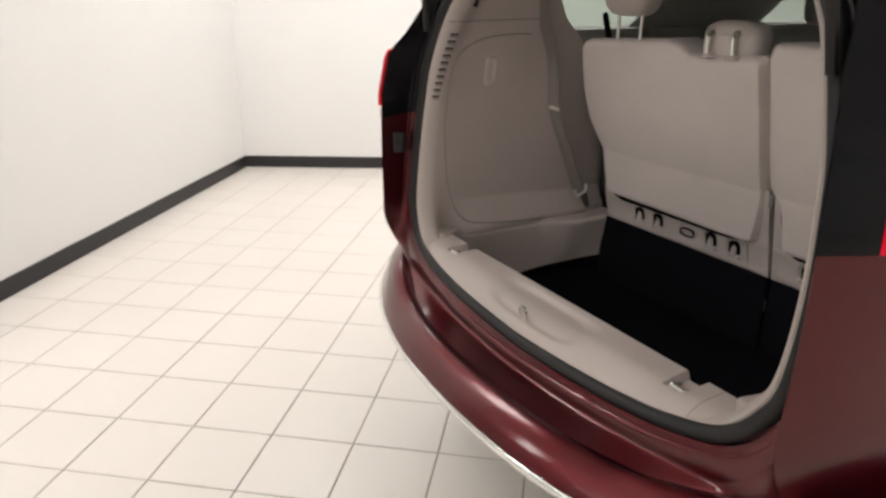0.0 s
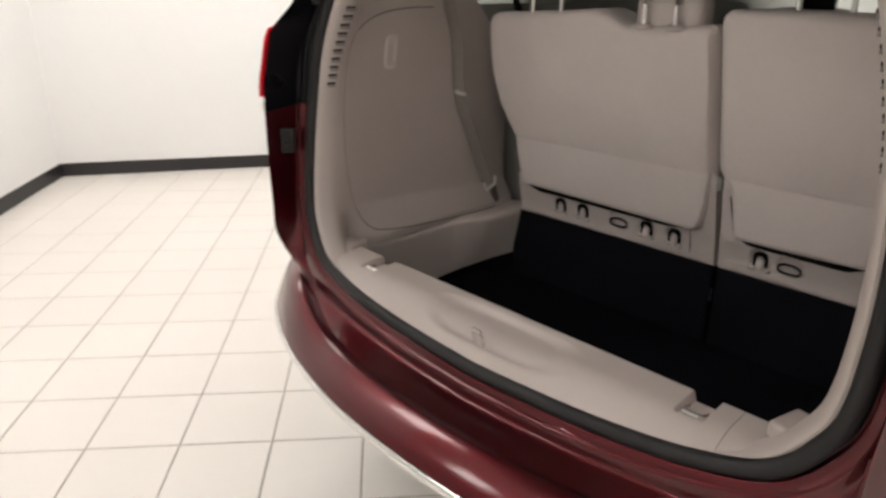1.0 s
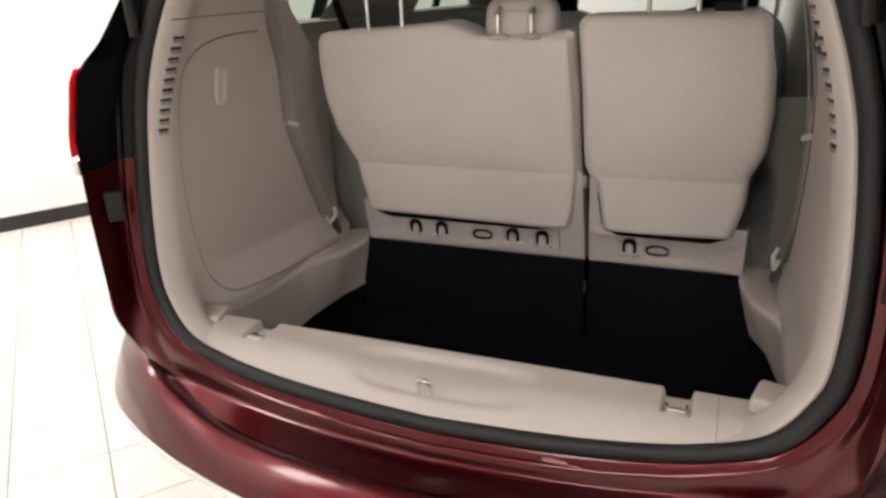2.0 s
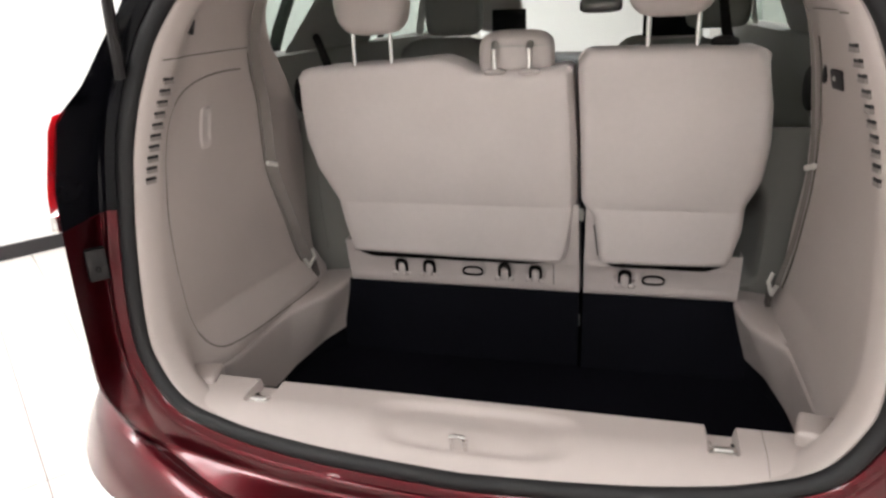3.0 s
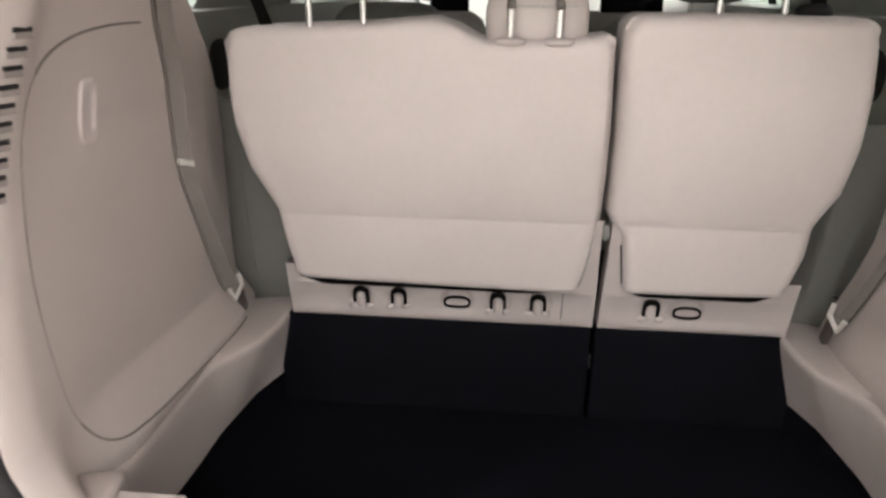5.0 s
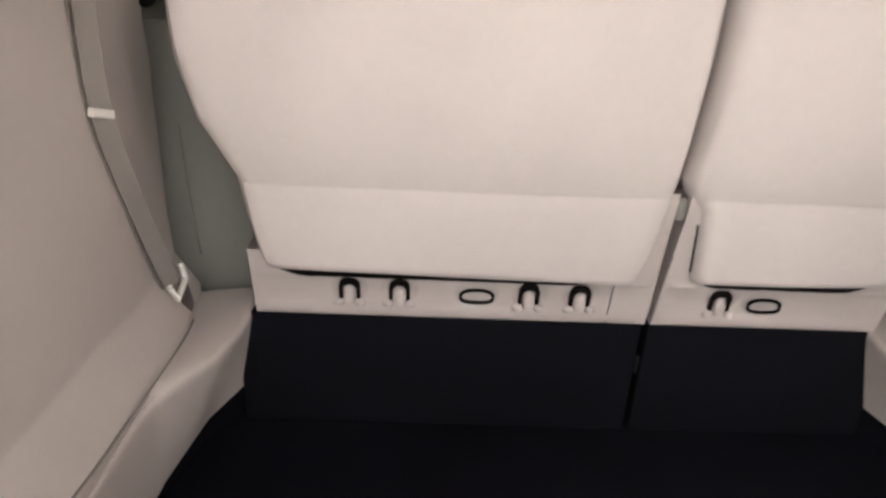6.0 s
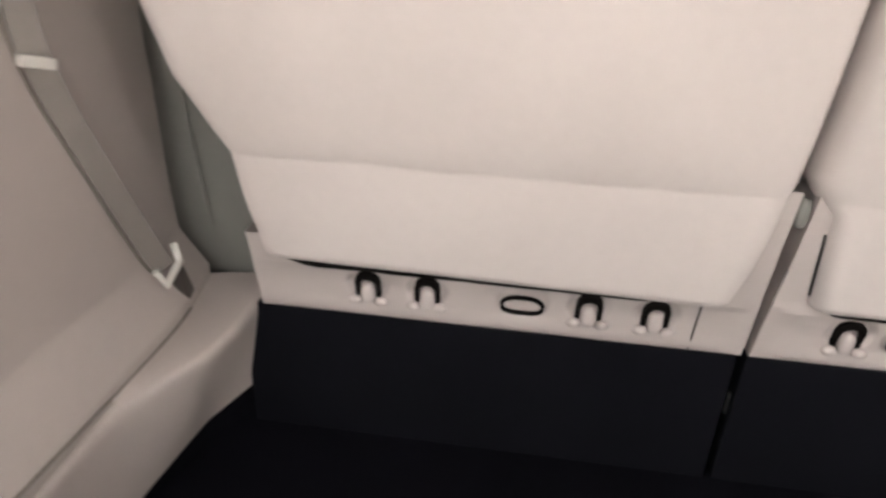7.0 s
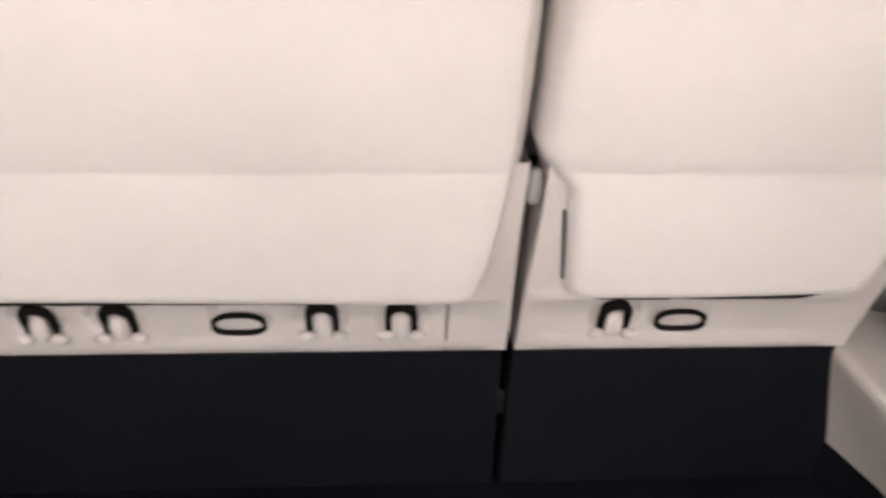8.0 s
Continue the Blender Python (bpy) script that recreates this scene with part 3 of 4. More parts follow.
BELT_LINES = {-1: [(-0.018, 0.415, 1.60), (-0.010, 0.420, 1.50), (0, 0.455, 1.41), (0, 0.522, 1.28), (0, 0.548, 1.13), (0, 0.614, 0.975), (0, 0.682, 0.822)],
              1: [(-0.018, 0.395, 1.60), (-0.010, 0.400, 1.50), (0, 0.440, 1.41), (0, 0.486, 1.28), (0.004, 0.512, 1.15), (0.004, 0.585, 0.975), (0, 0.672, 0.822)]}
for sgn in (-1, 1):
    side = part("side_trim", grid([[trim_point(sgn, z, k if k <= 1 else 1 + (k - 1) * trim_end(z, sgn)) for k in ks] for z in zs]), TRIM, van, "beige moulded plastic side trim of the cargo bay")
    # seam between upper and lower trim
    top = [on_panel(sgn, y, (1.418 if sgn < 0 else 1.458) + 0.01 * (y - 0.2), 0.0003) for y in np.linspace(0.10, 0.44, 16)]
    part("seam", tube(top, 0.0012, 5), SEAM, side)
    # louvred vent slots
    z0, z1 = (1.196, 1.379) if sgn < 0 else (1.216, 1.409)
    for k in range(10):
        z = z0 + (z1 - z0) * k / 9
        y = y_open(opening_x(z), z) + (0.021 + 0.0017 * k if sgn < 0 else 0.036)
        a, b = on_trim(sgn, y - 0.010, z), on_trim(sgn, y + 0.012, z)
        mid, way = (a + b) / 2, (b - a)
        way.z = 0
        way.normalize()
        out = Vector((0, 0, 1)).cross(way) * sgn
        if out.x * sgn > 0:
            out = -out
        m = Matrix((way, out, Vector((0, 0, 1)))).transposed().to_4x4()
        m.translation = mid
        hw = 0.0105 + 0.0003 * k
        hole = box(-hw, hw, -0.012, 0.0036, 0.0002, 0.0056, 0.0008, 1)
        hole.transform(m)
        part("vent_slot", hole, DARK, side, "dark louvred vent slot")
        # slat stands proud; its shade is in the colour
        slat = box(-hw, hw, -0.010, 0.0028, -0.0072, 0.0004, 0.0008, 1)
        slat.transform(m)
        part("vent_slat", slat, SLAT, side)
    # seat belt with its clip and lower tongue
    pts = smooth_curve([(sgn * (panel_x(y, z, sgn) - 0.014 + dx), y, z) for dx, y, z in BELT_LINES[sgn]], 6)
    rows = []
    for i, p in enumerate(pts):
        a, b = pts[max(0, i - 1)], pts[min(len(pts) - 1, i + 1)]
        t = (b - a) / np.linalg.norm(b - a)
        across = np.cross(t, (sgn, 0, 0))
        across /= np.linalg.norm(across)
        w = 0.014 if sgn < 0 else 0.012
        across = across * 0.85 + np.array((-sgn * (0.5 if sgn < 0 else 0.12), 0, 0)) * (1 if across[1] > 0 else -1)
        rows.append([p + across * w + np.array((sgn, 0, 0)) * 0.0012, p + across * w, p - across * w, p - across * w + np.array((sgn, 0, 0)) * 0.0012])
    belt = part("seat_belt", grid(rows, close_u=True), BELT, van, "beige webbing seat belt hanging along the side trim")
    c = Vector(pts[24])
    clip = box(-0.005, 0.005, -0.021, 0.018, -0.006, 0.006, 0.003)
    clip.transform(Matrix.Translation(c) @ pose(0, 0, 0, -18, 0, 14 * sgn))
    part("belt_clip", clip, CLIP, belt, "pale plastic belt clip")
    e = Vector(pts[-1])
    tongue = tube([e + Vector((-sgn * 0.004, -0.026, 0.012)), e + Vector((-sgn * 0.012, -0.02, -0.012)), e + Vector((-sgn * 0.014, 0.018, 0.004)), e + Vector((-sgn * 0.004, 0.026, 0.026))], 0.0055, 8)
    part("tongue", tongue, CLIP, belt, "pale belt tongue")
    stalk = box(-0.007, 0.007, -0.011, 0.011, -0.058, 0.0, 0.004)
    stalk.transform(Matrix.Translation(e + Vector((-sgn * 0.008, 0.012, -0.006))) @ pose(0, 0, 0, 20, 0, 0))
    part("anchor", stalk, ANCHOR, belt, "dark brown belt anchor")
    # wheel-arch ledge below
    ext = 0.0 if sgn < 0 else 0.026
    rows, low = [], []
    for y in np.linspace(0.10, 0.80, 57):
        xe = float(np.interp(y, [0.1, 0.36, 0.45, 0.50, 0.55, 0.60, 0.66, 0.74, 0.8], [0.622, 0.600, 0.597, 0.589, 0.562, 0.532, 0.515, 0.507, 0.505])) + ext
        ze = float(np.interp(y, [0.1, 0.2, 0.3, 0.45, 0.6, 0.75, 0.8], [0.742, 0.742, 0.738, 0.738, 0.746, 0.757, 0.757]))
        zs_ = float(np.interp(y, [0.1, 0.21, 0.45, 0.70, 0.8], [0.775, 0.771, 0.748, 0.738, 0.737])) + 0.006
        xs_ = panel_x(y, 0.77, sgn) + 0.004
        xe = min(xe, xs_ - 0.004)
        zb = float(np.interp(y, [0.1, 0.44, 0.66, 0.75, 0.8], [0.556, 0.556, 0.580, 0.602, 0.602]))
        xb = float(np.interp(y, [0.1, 0.44, 0.53, 0.66, 0.74, 0.8], [0.634, 0.614, 0.606, 0.578, 0.530, 0.515])) + 1.4 * ext
        row = [(xs_ + 0.01, zs_), (xs_ - 0.3 * (xs_ - xe), zs_ + 0.3 * (ze - zs_) + 0.004), (xe + 0.010, ze + 0.002), (xe + 0.005, ze + 0.0005), (xe + 0.0015, ze - 0.003), (xe, ze - 0.009)]
        row += [(xe + (xb - xe) * k ** 1.1, ze - 0.009 + (zb - ze + 0.009) * k) for k in (0.06, 0.3, 0.6, 0.85, 1.0)]
        low.append([(sgn * (xb + 0.004), y, zb + 0.004), (sgn * (xb + 0.012), y, 0.5315)])
        rows.append([(sgn * a, y, b) for a, b in row])
    part("wheel_arch_trim", grid(rows), TRIM, van, "beige ledge over the wheel arch")
    part("tub_side", grid(low), CARPET, van)
    # block in the sill's corner
    blk = box(-0.046, 0.046, -0.036, 0.040, -0.040, 0.024, 0.011, 3)
    blk.transform(Matrix.Translation((sgn * 0.604, 0.106, 0.770)) @ pose(0, 0, 0, 0, 0, -14 * sgn))
    if sgn < 0:
        bmesh.ops.translate(blk, verts=blk.verts[:], vec=(0, -0.004, -0.015))
    part("corner_cap", blk, TRIM, side)

# removable panel on the driver's side, with its finger grip
EDGE = [(0.70, 0.750), (0.58, 0.751), (0.45, 0.757), (0.32, 0.767), (0.26, 0.774), (0.200, 0.788), (0.166, 0.83), (0.144, 0.90), (0.131, 1.0), (0.127, 1.12), (0.134, 1.24), (0.152, 1.31),
        (0.198, 1.348), (0.258, 1.368), (0.34, 1.376), (0.42, 1.376)]
line = [on_panel(-1, y, z, 0.0006) for y, z in smooth_curve(EDGE, 5)]
right_edge = [on_panel(-1, y - 0.012, z, 0.0006) for _, y, z in smooth_curve(BELT_LINES[-1][2:], 6)]
cover = part("panel_seam", tube(line[:32], 0.0019, 6), SEAM, van, "dark seam of the removable side panel")
part("belt_seam", tube([on_panel(1, y - 0.004, z, 0.0006) for _, y, z in smooth_curve(BELT_LINES[1][2:], 6)], 0.0022, 6), SEAM, van)
part("upright_seam", tube(line[31:58], 0.0008, 6), SEAM, cover)
part("upper_seam", tube(line[57:], 0.0019, 6), SEAM, cover)
part("belt_seam", tube(right_edge, 0.0016, 6), SEAM, cover)
rows = []
for y in np.linspace(0.258, 0.314, 25):
    row = []
    for z in np.linspace(1.212, 1.318, 31):
        r = ((abs(y - 0.286) / 0.021) ** 5 + (abs(z - 1.265) / 0.043) ** 5) ** 0.2
        pad = 0.0042 * float(smoothstep(1.08, 0.93, r)) - 0.0030 * float(smoothstep(0.75, 0.45, r)) * float(smoothstep(0.270, 0.296, y))
        row.append(on_panel(-1, y, z, pad - 0.0008))
    rows.append(row)
part("finger_grip", grid(rows), PLATE, cover, "moulded finger grip")
slot = box(-0.006, 0.006, -0.006, 0.006, -0.014, 0.014, 0.001)
slot.transform(Matrix.Translation(on_panel(-1, 0.182, 1.472, 0.0)) @ pose(0, 0, 0, 0, 14, 20))
part("coat_slot", slot, DARK, cover, "small dark slot")

# power outlet and switch on the passenger side
out = box(-0.004, 0.004, -0.028, 0.028, -0.017, 0.017, 0.003)
out.transform(Matrix.Translation(on_panel(1, 0.338, 1.342, 0.002)) @ pose(0, 0, 0, 0, -14, 4))
outlet = part("power_outlet", out, DARK, van, "dark power outlet cover")
rnd = puff(0, 0, 0, 0.005, 0.010, 0.018, 2.3, 20, 12)
rnd.transform(Matrix.Translation(on_panel(1, 0.432, 1.344, 0.001)))
part("switch", rnd, DARK, outlet)
knob = puff(0, 0, 0, 0.004, 0.005, 0.005, 2, 12, 8)
knob.transform(Matrix.Translation(on_panel(1, 0.344, 1.344, 0.006)))
part("knob", knob, TRIM_GREY, outlet)
for sgn in (-1, 1):
    bs = box(-0.018, 0.018, -0.008, 0.012, -0.032, 0.032, 0.004)
    bs.transform(Matrix.Translation((sgn * 0.712, 0.006, 1.05)) @ pose(0, 0, 0, 0, 0, -50 * sgn))
    stop = part("buffer", bs, DARK, van, "dark rubber buffer on the door jamb")
    part("bolt", puff(sgn * 0.703, -0.003, 1.043, 0.005, 0.005, 0.006, 2, 12, 8), DARK, stop)


# dull panels beside the seats; a deep groove runs between the narrow seat and its panel
for sgn in (-1, 1):
    rows = []
    for z in (0.50, 0.74, 0.77, 0.79, 0.80, 0.82, 0.86, 0.90, 0.94, 0.97, 0.99, 1.01, 1.03, 1.06, 1.12, 1.20):
        deep = 0.0 if sgn < 0 else 0.16 * float(smoothstep(0.775, 0.815, z)) * (1 - float(smoothstep(0.96, 1.07, z)))
        y = 0.85 - 0.06 * (z - 0.76) if sgn < 0 else 0.80 - 0.22 * (z - 0.76)
        rows.append([(sgn * x, y + 0.05 * (x - 0.5) + deep * float(smoothstep(0.598, 0.548, x)), z) for x in np.linspace(0.46, 0.73, 40)])
    # the narrow seat's panel takes the olive with shade painted in
    part("seat_side_panel", grid(rows), OLIVE if sgn < 0 else TRIM_SHADED, van, "dull olive-grey panel beside the seat")


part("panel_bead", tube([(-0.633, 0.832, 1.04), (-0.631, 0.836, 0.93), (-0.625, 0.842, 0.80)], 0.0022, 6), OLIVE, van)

# louvres low on the panel beside the narrow seat, and a fixing hole in the ledge
for k in range(5):
    z = 0.742 + 0.021 * k
    slit = tube([(0.664 - 0.003 * k, 0.80 - 0.22 * (z - 0.76) + 0.006, z), (0.72 - 0.003 * k, 0.80 - 0.22 * (z - 0.80) + 0.008, z - 0.045)], 0.0034, 6, flat=0.7)
    part("louvre", slit, DARK, van)
part("fixing_hole", puff(-0.566, 0.726, 0.7500, 0.006, 0.007, 0.0022, 2, 14, 8), DARK, van)


# ---- third row seats, seen from behind ----
def back_y(z):
    return 0.722 - 0.215 * (z - 0.755)


def seat_cover(zl, xl, zr, xr, tx, tz, z0, lift_l=0.0, lift_r=0.0):
    """The padded back: a soft sheet turned round at its edges."""
    nu, nv = 56, 112
    rows = []
    ztop = max(tz)
    for j in range(nv + 1):
        v = j / nv
        row = []
        for i in range(nu + 1):
            u = i / nu
            zn = z0 + (ztop - z0) * v
            x = np.interp(zn, zl, xl) * (1 - u) + np.interp(zn, zr, xr) * u
            z1 = np.interp(x, tx, tz)
            zb = z0 + lift_l * (1 - u) ** 1.3 + lift_r * u ** 2
            z = zb + (z1 - zb) * v
            wide = np.interp(zn, zr, xr) - np.interp(zn, zl, xl)
            eu, ev, rc = min(u, 1 - u) * wide, (1 - v) * (z1 - z0), 0.034
            e = min(eu, ev)
            if eu < rc and ev < rc:
                e = max(0.0, rc - math.hypot(rc - eu, rc - ev))
            r = 0.026
            d = 0.0 if e >= r else r - math.sqrt(max(0.0, r * r - (r - e) ** 2))
            low = min(1.0, v * (z1 - z0) / 0.012)
            d += 0.006 * (1 - low) ** 2
            crease = 0.0012 * math.exp(-((z - 1.008) / 0.004) ** 2) + (0.009 * math.exp(-(z - 1.006) / 0.07) if z > 1.006 else 0.009 - 0.013 * (1.006 - z) / 0.15)
            belly = -0.010 * math.sin(math.pi * np.clip((z - 1.0) / (z1 - 1.0), 0, 1)) * math.sin(math.pi * u) ** 0.6
            n = noise.noise(Vector((x * 5, z * 5, 3.0))) * 0.0025 + noise.noise(Vector((x * 14, z * 9, 9.0))) * 0.0010
            n += 0.0016 * noise.noise(Vector((x * 38, z * 9, 1.0))) * math.exp(-((z - 0.985) / 0.028) ** 2) + 0.0012 * noise.noise(Vector((x * 26, z * 26, 5.0))) * math.exp(-(e / 0.05) ** 2)
            row.append((x, back_y(z) - 0.024 + d + crease + belly + n, z))
        rows.append(row)
    # wrap to the front
    bm = grid(rows)
    rim = [rows[j][0] for j in range(nv, -1, -1)] + rows[0][1:] + [rows[j][nu] for j in range(1, nv + 1)] + rows[nv][-2:0:-1]
    back = [(p[0], p[1] + 0.10, p[2]) for p in rim]
    mid = [(p[0], p[1] + 0.03, p[2]) for p in rim]
    grid([rim, mid, back], close_u=True, bm=bm)
    bmesh.ops.remove_doubles(bm, verts=bm.verts[:], dist=1e-5)
    return bm


def arch_loop(parent, x):
    """A dark arched child-seat loop round a pale post, in its dish."""
    z = 0.812
    post = puff(0, 0, 0, 0.0098, 0.0075, 0.0165, 2.6, 20, 12)
    post.transform(Matrix.Translation((x, back_y(z) + 0.0055, z - 0.0145)))
    anchor = part("anchor_post", post, PLATE, parent)
    for side in (-0.018, 0.018):
        lip = puff(0, 0, 0, 0.0095, 0.0055, 0.0075, 2.0, 16, 8)
        lip.transform(Matrix.Translation((x + side, back_y(z) + 0.0025, z - 0.0265)))
        part("lip", lip, PLATE, anchor)
    rows = []
    for a in np.linspace(-0.30, math.pi + 0.30, 29):
        # a flat arch, thick at its crown, with square shoulders
        c, q = math.cos(a), math.sin(a)
        co, qo = math.copysign(abs(c) ** 0.78, c), math.copysign(abs(q) ** 0.78, q)
        o = (x + 0.0172 * co, z - 0.001 + 0.0200 * qo)
        n = (x + 0.0112 * c, z - 0.003 + 0.0112 * q)
        if a < 0 or a > math.pi:
            o = (x + 0.0172 * (1 if c > 0 else -1), z - 0.0215)
            n = (x + 0.0112 * (1 if c > 0 else -1), z - 0.0215)
        rows.append([(o[0], back_y(o[1]) + 0.009, o[1]), (o[0], back_y(o[1]) + 0.0015, o[1]), (0.5 * (o[0] + n[0]), back_y(o[1]) + 0.0005, 0.5 * (o[1] + n[1])),
                     (n[0], back_y(n[1]) + 0.0015, n[1]), (n[0], back_y(n[1]) + 0.009, n[1])])
    part("anchor_loop", grid(rows), SLOT, anchor, "dark child-seat anchor loop")


def d_ring(parent, x):
    z = 0.806
    pts = []
    for a in np.linspace(0, 2 * math.pi, 41)[:-1]:
        c, q = math.cos(a), math.sin(a)
        wide_ = 0.0262 if q < 0.1 else 0.0262 - 0.0075 * (q - 0.1)
        pts.append((x + wide_ * math.copysign(abs(c) ** 0.62, c), z + 0.0112 * math.copysign(abs(q) ** 0.62, q)))
    part("pull_ring", tube([(a, back_y(b) - 0.0015 + 0.25 * (b - z), b) for a, b in pts], 0.0031, 8, closed=True), SLOT, parent, "dark oval pull ring")


def back_plate(x0, x1, z0, z1, hinge, dishes):
    """The moulded foot of a seat back, slightly wavy, rising to its hinge on one side (1: at x1), with a round dish behind each loop."""
    bm = bmesh.new()
    rows = []
    KZ = [z0 - 0.004, z0 - 0.003, z0, 0.765, 0.772, 0.785, 0.80, 0.815, 0.83, 0.84, 0.846, 0.86, 0.9, 0.95, z1]
    KO = [0.05, 0.004, 0.0, -0.0015, -0.001, 0.002, 0.003, 0.003, 0.001, -0.002, -0.001, 0.001, 0.0, 0.0, 0.0]
    for z in sorted(KZ[:4] + list(np.linspace(0.768, 0.852, 36)) + KZ[-4:]):
        o = float(np.interp(z, KZ, KO))
        inner = 1.0 if 0.76 < z < 0.85 else 0.0
        row = []
        for x in np.linspace(x0, x1, 190):
            far = (x1 - x) if hinge > 0 else (x - x0)
            zz = min(z, 0.885 + (z1 - 0.885) * float(smoothstep(0.14, 0.09, far)))
            # the gap at the hinge widens upwards
            xx = x - hinge * 0.0035 * float(smoothstep(0.78, 0.96, zz)) * float(smoothstep(0.05, 0.0, far))
            y = back_y(zz) + o * float(smoothstep(0.0, 0.03, min(x - x0, x1 - x))) * inner + o * (1 - inner) + inner * 0.0020 * noise.noise(Vector((x * 20, z * 26, 4.0)))
            for cx, half in dishes:
                deep = math.hypot((x - cx) / half, (zz - 0.811) / 0.030)
                y += 0.0075 * float(smoothstep(1.0, 0.70, deep))
            row.append((xx, y, zz))
        rows.append(row)
    grid(rows, bm=bm)
    for x in (x0, x1):
        top = z1 if (x == x1) == (hinge > 0) else 0.885
        lean = hinge * 0.0035 if top == z1 else 0.0
        grid([[(x - (lean if z > 0.9 else 0.0), back_y(z) + o, z) for z in (z0, 0.85, top)] for o in (0.0, 0.05)], bm=bm)
    return bm


def gap_shade(x0, x1, za, zb, h0, h1):
    """A dark insert that stands for the shade in the gap under a seat cover, thicker towards one end."""
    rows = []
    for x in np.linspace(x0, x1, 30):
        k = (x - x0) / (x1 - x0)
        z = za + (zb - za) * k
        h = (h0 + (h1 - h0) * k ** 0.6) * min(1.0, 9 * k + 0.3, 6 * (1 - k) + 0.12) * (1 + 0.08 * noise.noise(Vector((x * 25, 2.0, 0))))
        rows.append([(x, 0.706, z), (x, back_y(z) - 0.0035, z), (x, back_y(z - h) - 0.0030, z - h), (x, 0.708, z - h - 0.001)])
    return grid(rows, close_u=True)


def headrest(parent, cx, cy, cz, sx, sy, sz, posts, foot):
    h = part("headrest", puff(cx, cy, cz, sx, sy, sz, 3.6), LEATHER, parent, "beige leather headrest")
    for px in posts:
        part("headrest_post", tube([(px, cy + 0.004, cz - sz + 0.03), (px, cy + 0.006, foot)], 0.0056, 10), CHROME, parent, "chrome headrest post")
    return h


wide = tagged(link("third_row_seat", back_plate(-0.499, 0.1495, 0.757, 1.012, 1, [(x, 0.030) for x in (-0.344, -0.263, -0.051, 0.033)] + [(-0.137, 0.036)]), PLATE), "wide beige folding third row seat with a black carpeted foot", "car seat", "third row seats")
part("seat_cover", seat_cover([0.852, 0.94, 1.008, 1.11, 1.22, 1.30, 1.345], [-0.474, -0.491, -0.499, -0.538, -0.553, -0.551, -0.545], [0.852, 0.862, 0.90, 0.95, 1.015, 1.11, 1.22, 1.36],
                              [0.106, 0.114, 0.124, 0.132, 0.139, 0.139, 0.137, 0.129], [-0.549, -0.545, -0.535, -0.515, -0.48, -0.28, -0.175, -0.135, -0.095, 0.05, 0.118, 0.13], [1.328, 1.337, 1.351, 1.361, 1.364, 1.374, 1.383, 1.370, 1.347, 1.350, 1.358, 1.350], 0.852, 0.010),
     FABRIC, wide, "pale beige padded seat back cover")
# dark insert for the shade under the wide cover
part("slot", gap_shade(-0.464, 0.100, 0.863, 0.853, 0.0275, 0.0172), SLOT, wide)
for x in (-0.344, -0.263, -0.051, 0.033):
    arch_loop(wide, x)
d_ring(wide, -0.137)
part("seam", tube([(0.082, back_y(z) - 0.0006, z) for z in (0.758, 0.80, 0.845)], 0.0009, 5), DARK, wide)
headrest(wide, -0.33, 0.58, 1.543, 0.087, 0.058, 0.108, (-0.386, -0.293), 1.36)
hc = headrest(wide, -0.002, 0.64, 1.375, 0.087, 0.045, 0.060, (), 1.34)
part("crease", tube([(x, 0.594 + 0.02 * (x / 0.08) ** 4, 1.400) for x in np.linspace(-0.078, 0.074, 12)], 0.0016, 6), TRIM_GREY, hc)
for px in (-0.046, 0.034):
    part("headrest_post", tube([(px, 0.584, 1.345), (px, 0.580, 1.396)], 0.0072, 12), CHROME, hc, "chrome headrest post")
    part("post_cap", tube([(px, 0.580, 1.394), (px, 0.584, 1.403), (px, 0.604, 1.407)], 0.0074, 10), STEEL, hc)
    part("collar", puff(px, 0.584, 1.345, 0.026, 0.020, 0.0075, 2.6, 24, 10), LEATHER, hc)
part("strap", slab([(-0.513, 1.433), (-0.505, 1.442), (-0.495, 1.436), (-0.462, 1.345), (-0.484, 1.345)], 0.012, 0.002), SLOT, wide, "black folding strap").location = (0, 0.63, 0)

narrow = tagged(link("third_row_seat", back_plate(0.1600, 0.542, 0.757, 1.010, -1, [(0.265, 0.030), (0.336, 0.036)]), PLATE), "narrow beige folding third row seat with a black carpeted foot", "car seat", "third row seats")
part("seat_cover", seat_cover([0.858, 0.95, 0.985, 1.008, 1.03, 1.2, 1.36], [0.198, 0.186, 0.180, 0.160, 0.151, 0.148, 0.142], [0.858, 0.95, 1.02, 1.10, 1.20, 1.30, 1.37], [0.510, 0.530, 0.532, 0.558, 0.564, 0.556, 0.538],
                              [0.142, 0.150, 0.165, 0.35, 0.51, 0.53, 0.542, 0.55], [1.372, 1.384, 1.391, 1.391, 1.388, 1.380, 1.366, 1.352], 0.858, 0.0, 0.006), FABRIC, narrow, "pale beige padded seat back cover")
# dark insert and side strip for the shade round the narrow cover
part("slot", gap_shade(0.212, 0.502, 0.8585, 0.8625, 0.0165, 0.0225), SLOT, narrow)
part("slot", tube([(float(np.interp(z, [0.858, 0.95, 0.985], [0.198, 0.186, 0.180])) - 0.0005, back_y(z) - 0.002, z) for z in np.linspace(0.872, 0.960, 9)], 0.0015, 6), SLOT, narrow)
arch_loop(narrow, 0.265)
d_ring(narrow, 0.336)
headrest(narrow, 0.333, 0.60, 1.56, 0.094, 0.058, 0.108, (0.289, 0.391), 1.385)
